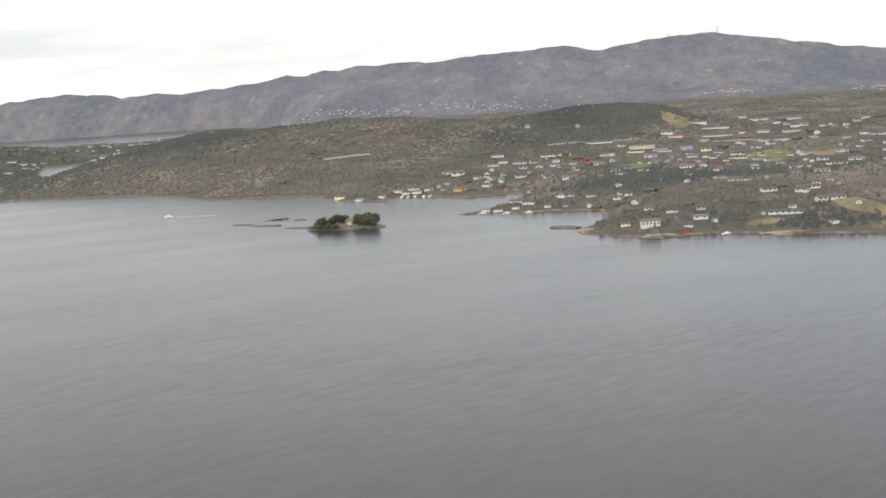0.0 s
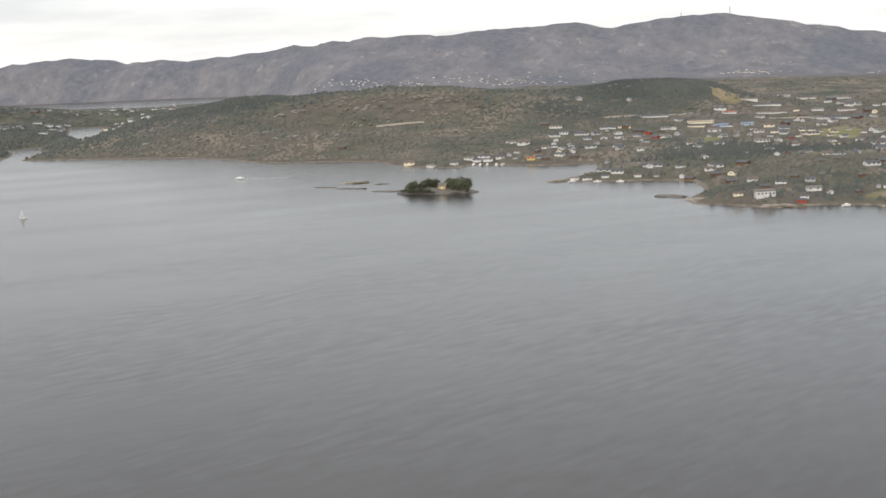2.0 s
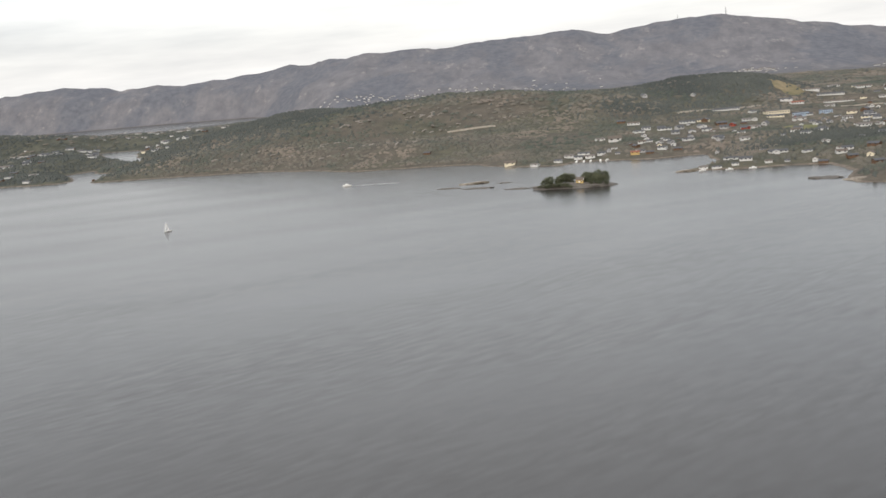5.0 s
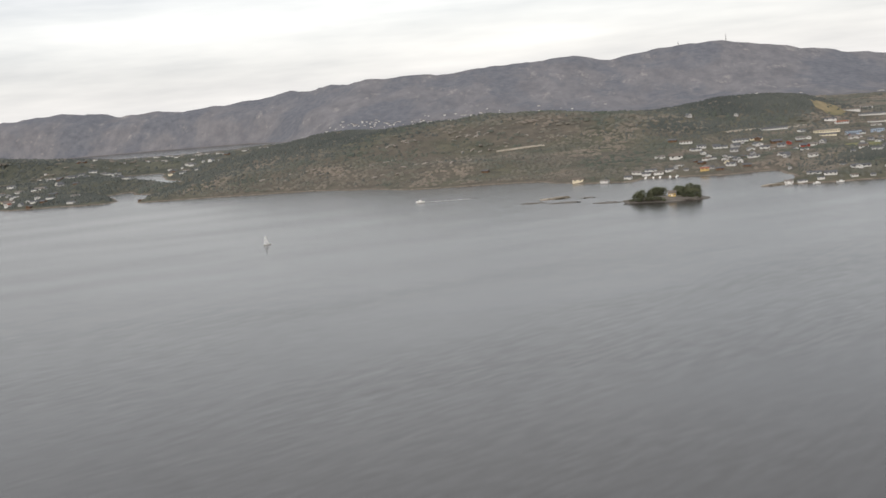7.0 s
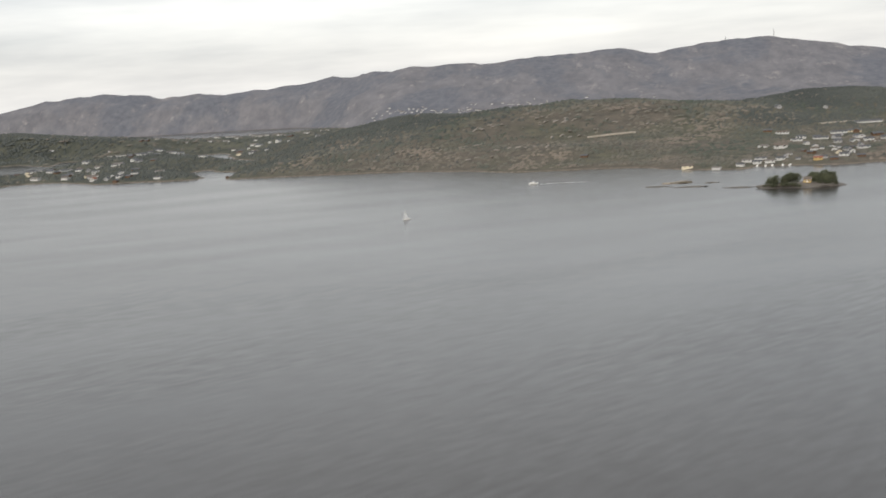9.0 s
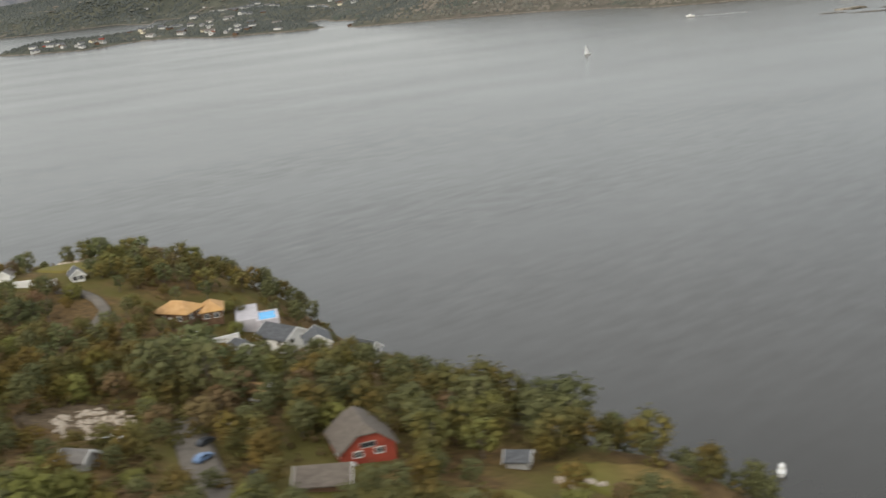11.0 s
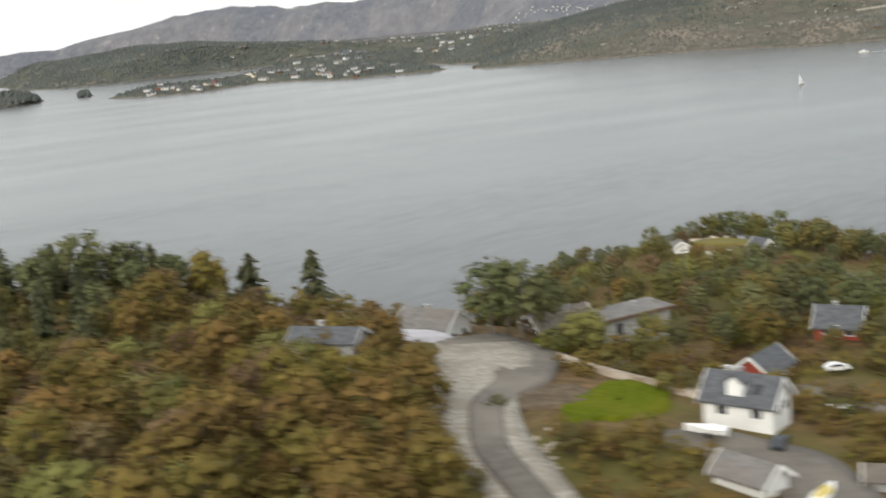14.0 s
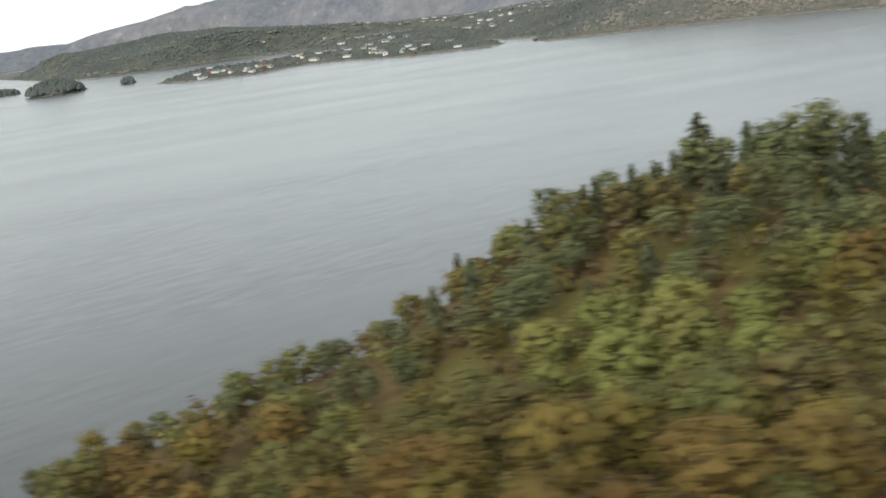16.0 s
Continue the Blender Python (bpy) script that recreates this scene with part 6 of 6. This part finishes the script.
for x, y, turn, l in ((-488, 139.5, 35, 5), (-492.5, 135.5, 30, 3.5), (-485.5, 137.5, 50, 2.5), (-526, 148, 10, 3.6), (-521.5, 149.5, 60, 2.0)):
    low_wall("low white-painted garden wall", x, y, near_z(x, y) + 0.1, turn, l, 1.0)


def flat_house(name, label, x, y, z, turn, length, depth, h, paint, glass):
    """A modern flat-roofed house with a wide eave."""
    e = new(name)
    e.matrix_basis = pose(x, y, z, 0, 0, turn)
    tagged(e, label, "house")
    bm = bmesh.new()
    add_box(bm, 0, 0, -1.0, length, depth, h + 1.0)
    part("wall", bm_mesh("wall", bm, PAINT[paint]), e)
    bm = bmesh.new()
    add_box(bm, 0, 0, h, length + 1.0, depth + 1.0, 0.18)
    add_box(bm, 0, 0, h + 0.18, length + 0.6, depth + 0.6, 0.05)
    part("roof", bm_mesh("roof", bm, ROOF["grey"]), e, "grey felt roof")
    bm = bmesh.new()
    add_box(bm, 0, -depth / 2 - 0.52, h - 0.02, length + 1.08, 0.05, 0.26)
    part("fascia", bm_mesh("fascia", bm, PAINT["brown"]), e, "dark fascia board")
    for gx, gw in glass:
        window(e, gx, -depth / 2 - 0.02, h * 0.5, 0, gw, h * 0.55, "grey")
    chimney(e, length * 0.2, 0.3, h + 0.2, 0.5)
    return e


flat_house("flat_roof_house", "long flat-roofed modern house with pale walls", -539.8, 95.5, 28.2, 34, 10.0, 4.2, 2.4, "grey", ((-4.2, 1.2), (-1.5, 0.8), (2.0, 0.8)))
flat_house("flat_roof_house", "upper flat-roofed modern house above the bay", -540.0, 127.5, near_z(-540, 127.5) + 0.9, 22, 7.0, 4.5, 2.8, "white", ((-2.2, 1.2), (1.5, 1.2)))


# the villa with its pool
cottage("villa", "dark-roofed villa with white gables by the pool", -479.0, 142.0, 13.6, 60, 5.2, 6.8, 1.3, 1.4, "white", "slate", stack=False)
cottage("villa_wing", "white gabled villa wing under a slate roof", -471.8, 137.0, 13.4, 20, 3.8, 4.6, 2.0, 1.3, "white", "slate", stack=False)
cottage("garage", "white garage below the villa", -484.8, 137.6, near_z(-484.8, 137.6) - 0.3, 40, 2.6, 3.2, 1.5, 0.6, "white", "slate", windows=False, stack=False)


def pool():
    z = 15.9
    e = new("swimming_pool")
    e.matrix_basis = pose(-483.4, 148.6, z, 0, 0, 20)
    tagged(e, "small bright blue swimming pool in a pale deck", "swimming pool")
    bm = bmesh.new()
    for cx, cy, sx, sy in ((0, 2.5, 3.8, 0.5), (0, -2.5, 3.8, 0.5), (-1.65, 0, 0.5, 4.5), (1.65, 0, 0.5, 4.5)):
        add_box(bm, cx, cy, -3.0, sx, sy, 3.1)
    part("coping", bm_mesh("coping", bm, DECK), e)
    bm = bmesh.new()
    add_box(bm, 0, 0, -0.9, 2.8, 4.5, 0.9)
    part("pool_water", bm_mesh("pool_water", bm, POOL), e, "bright blue water")
    d = new("terrace", box_mesh("terrace", 3.8, 9.0, 3.6, DECK, 0.04))
    d.matrix_basis = pose(-487.6, 150.4, z - 3.4, 0, 0, 20)
    tagged(d, "pale lilac-grey paved terrace beside the pool", "terrace")


pool()


# ---- rock knolls on the headland: heaps of pale boulders ----
BOULDERS = [rock_mesh("boulder", 30 + i, 1.0, 0.8, 0.6, PALE_ROCK, 2) for i in range(5)]


def boulder_heap(cx, cy, rx, ry, n, s0, label):
    r = np.random.default_rng(int(abs(cx * 7 + cy)))
    for k in range(n):
        a, u = r.random() * 6.28, math.sqrt(r.random())
        x, y = cx + rx * u * math.cos(a), cy + ry * u * math.sin(a)
        ob = new("boulder", BOULDERS[r.integers(5)])
        s = s0 * r.uniform(0.5, 1.2)
        ob.matrix_basis = pose(x, y, near_z(x, y) + 0.15 * s, r.uniform(-20, 20), r.uniform(-20, 20), r.random() * 360) @ Matrix.Diagonal((s, s, s, 1))
        tagged(ob, label, "boulder", "boulders on the headland")


cottage("shed", "tiny shed under an orange tiled roof among trees", -467.1, 94.8, near_z(-467.1, 94.8) + 0.8, 80, 1.8, 2.6, 1.2, 0.6, "brown", "orange", windows=False, stack=False)
boulder_heap(-483.4, 84.5, 4.4, 5.5, 86, 0.68, "pale blasted boulder in a heap on brown heather")
boulder_heap(-506, 60.5, 2.6, 3.2, 16, 0.8, "pale boulder beside the lawn")
boulder_heap(-508, 46, 3.0, 3.5, 7, 0.45, "pale boulder in a garden rockery")
boulder_heap(-429, 74, 2.5, 1.5, 7, 0.7, "pale boulder in dry grass")
boulder_heap(-553.6, 62, 1.3, 9.0, 46, 0.3, "pale boulder on the stony road bank")
boulder_heap(-543.8, 46, 1.1, 7.0, 26, 0.3, "pale boulder on the stony road bank")
boulder_heap(-527, 170, 4.5, 3.5, 16, 0.9, "pale rock on the headland's crown")
boulder_heap(-469, 88, 2.0, 2.5, 10, 0.6, "pale boulder beside the earthen drive")
boulder_heap(-561, 82, 2.0, 1.5, 6, 0.4, "pale boulder beside the shore house")


# ---- parked cars and other loose things ----
def car(x, y, turn, paint, label, s=0.52):
    e = new("car")
    z = near_z(x, y) + 0.42
    e.matrix_basis = pose(x, y, z, 0, 0, turn) @ Matrix.Diagonal((s, s, s, 1))
    tagged(e, label, "car", "parked cars")

    def body():
        bm = bmesh.new()
        prism(bm, [(-2.1, 0.3), (2.1, 0.3), (2.15, 0.65), (2.0, 0.85), (1.05, 0.95), (0.45, 1.42), (-1.2, 1.45), (-1.95, 0.98), (-2.15, 0.8)], -0.85, 0.85)
        bmesh.ops.bevel(bm, geom=bm.edges[:], offset=0.06, segments=2, affect="EDGES")
        return bm_mesh("body", bm, paint)

    def glass():
        bm = bmesh.new()
        prism(bm, [(0.95, 0.97), (0.44, 1.36), (-1.15, 1.38), (-1.75, 1.0)], -0.865, 0.865)
        return bm_mesh("windows", bm, PANE)

    part("body", shared(("car", paint.name), body), e)
    part("side_windows", shared("car_glass", glass), e)

    def wheel():
        bm = bmesh.new()
        bmesh.ops.create_cone(bm, segments=16, radius1=0.32, radius2=0.32, depth=0.22, cap_ends=True, matrix=Matrix.Rotation(radians(90), 4, "X"))
        bmesh.ops.bevel(bm, geom=bm.edges[:], offset=0.03, segments=1, affect="EDGES")
        return bm_mesh("wheel", bm, TYRE)

    for wx in (-1.35, 1.35):
        for wy in (-0.78, 0.78):
            part("wheel", shared("wheel", wheel), e, m=pose(wx, wy, 0.32))
    return e


car(-528.4, 49.4, 70, CAR_DARK, "dark grey car parked outside the white house")
car(-520.2, 77.7, 10, CAR_WHITE, "white car parked beside the garage")
car(-500.6, 71.4, 40, CAR_WHITE, "white car parked under trees")
car(-501.5, 73.4, 30, CAR_BLUE, "blue-grey car parked under trees")
car(-529.7, 79.6, 60, CAR_WHITE, "white car parked before the garage")
car(-468.0, 79.0, 60, CAR_DARK, "dark car parked on the earthen drive")
car(-466.4, 74.0, 65, CAR_BLUE, "blue car parked on the earthen drive")
car(-459.5, 70.5, 15, CAR_DARK, "dark car parked beside the outhouse")
car(-496.6, 47.6, 20, CAR_DARK, "dark car parked beside the garden path")
car(-478.2, 78.4, 10, CAR_WHITE, "white car below the rocky knoll")


def covered_boat(x, y, turn, s, label, cover):
    e = new("boat_on_trailer")
    e.matrix_basis = pose(x, y, near_z(x, y) + 0.5, 0, 0, turn) @ Matrix.Diagonal((s, s, s, 1))
    tagged(e, label, "boat")
    part("hull", hull_mesh("hull", 5.0, 1.9, 0.7, PAINT["white"]), e, m=pose(0, 0, 0.35))
    part("cover", rock_mesh("cover", 3, 1.7, 0.75, 0.32, cover, 2), e, "fitted boat cover", m=pose(-0.4, 0, 1.05))
    for sy in (-0.7, 0.7):
        part("wheel", shared("wheel", None), e, m=pose(-0.5, sy, 0.3))


covered_boat(-533.2, 50.5, 160, 0.6, "white boat on a trailer outside the white house", SAIL)
covered_boat(-527.0, 39.8, 60, 0.55, "boat on a trailer under a yellow cover", TARP_YELLOW)
covered_boat(-466.5, 94.0, 20, 0.6, "boat on a trailer under an orange cover", TARP_YELLOW)


def garden_table(x, y, label):
    e = new("garden_table")
    e.matrix_basis = pose(x, y, near_z(x, y) + 0.25)
    tagged(e, label, "table")
    part("tabletop", box_mesh("tabletop", 1.5, 0.9, 0.06, PAINT["white"], 0.02), e, m=pose(0, 0, 0.55))
    leg = box_mesh("leg", 0.07, 0.07, 0.75, PAINT["white"])
    for sx in (-0.65, 0.65):
        for sy in (-0.36, 0.36):
            part("leg", leg, e, m=pose(sx, sy, -0.2))


garden_table(-523.2, 58.0, "white garden table on rough grass")


def utility_pole(x, y, h):
    e = new("utility_pole")
    e.matrix_basis = pose(x, y, near_z(x, y) - 0.3)
    tagged(e, "weathered wooden utility pole with a crossarm", "pole", "utility poles")
    bm = bmesh.new()
    bmesh.ops.create_cone(bm, segments=10, radius1=0.12, radius2=0.08, depth=h, cap_ends=True, matrix=Matrix.Translation((0, 0, h / 2)))
    part("pole", bm_mesh("pole", bm, BARK), e)
    part("crossarm", box_mesh("crossarm", 1.1, 0.1, 0.12, BARK, 0.01), e, m=pose(0, 0, h - 0.5))
    for sx in (-0.45, 0, 0.45):
        part("insulator", shared("insulator", lambda: box_mesh("insulator", 0.07, 0.07, 0.14, PAINT["white"], 0.02)), e, m=pose(sx, 0, h - 0.38))


utility_pole(-531.7, 129.5, 6.0)
utility_pole(-493.0, 57.5, 4.8)
utility_pole(-519.0, 118.0, 5.5)
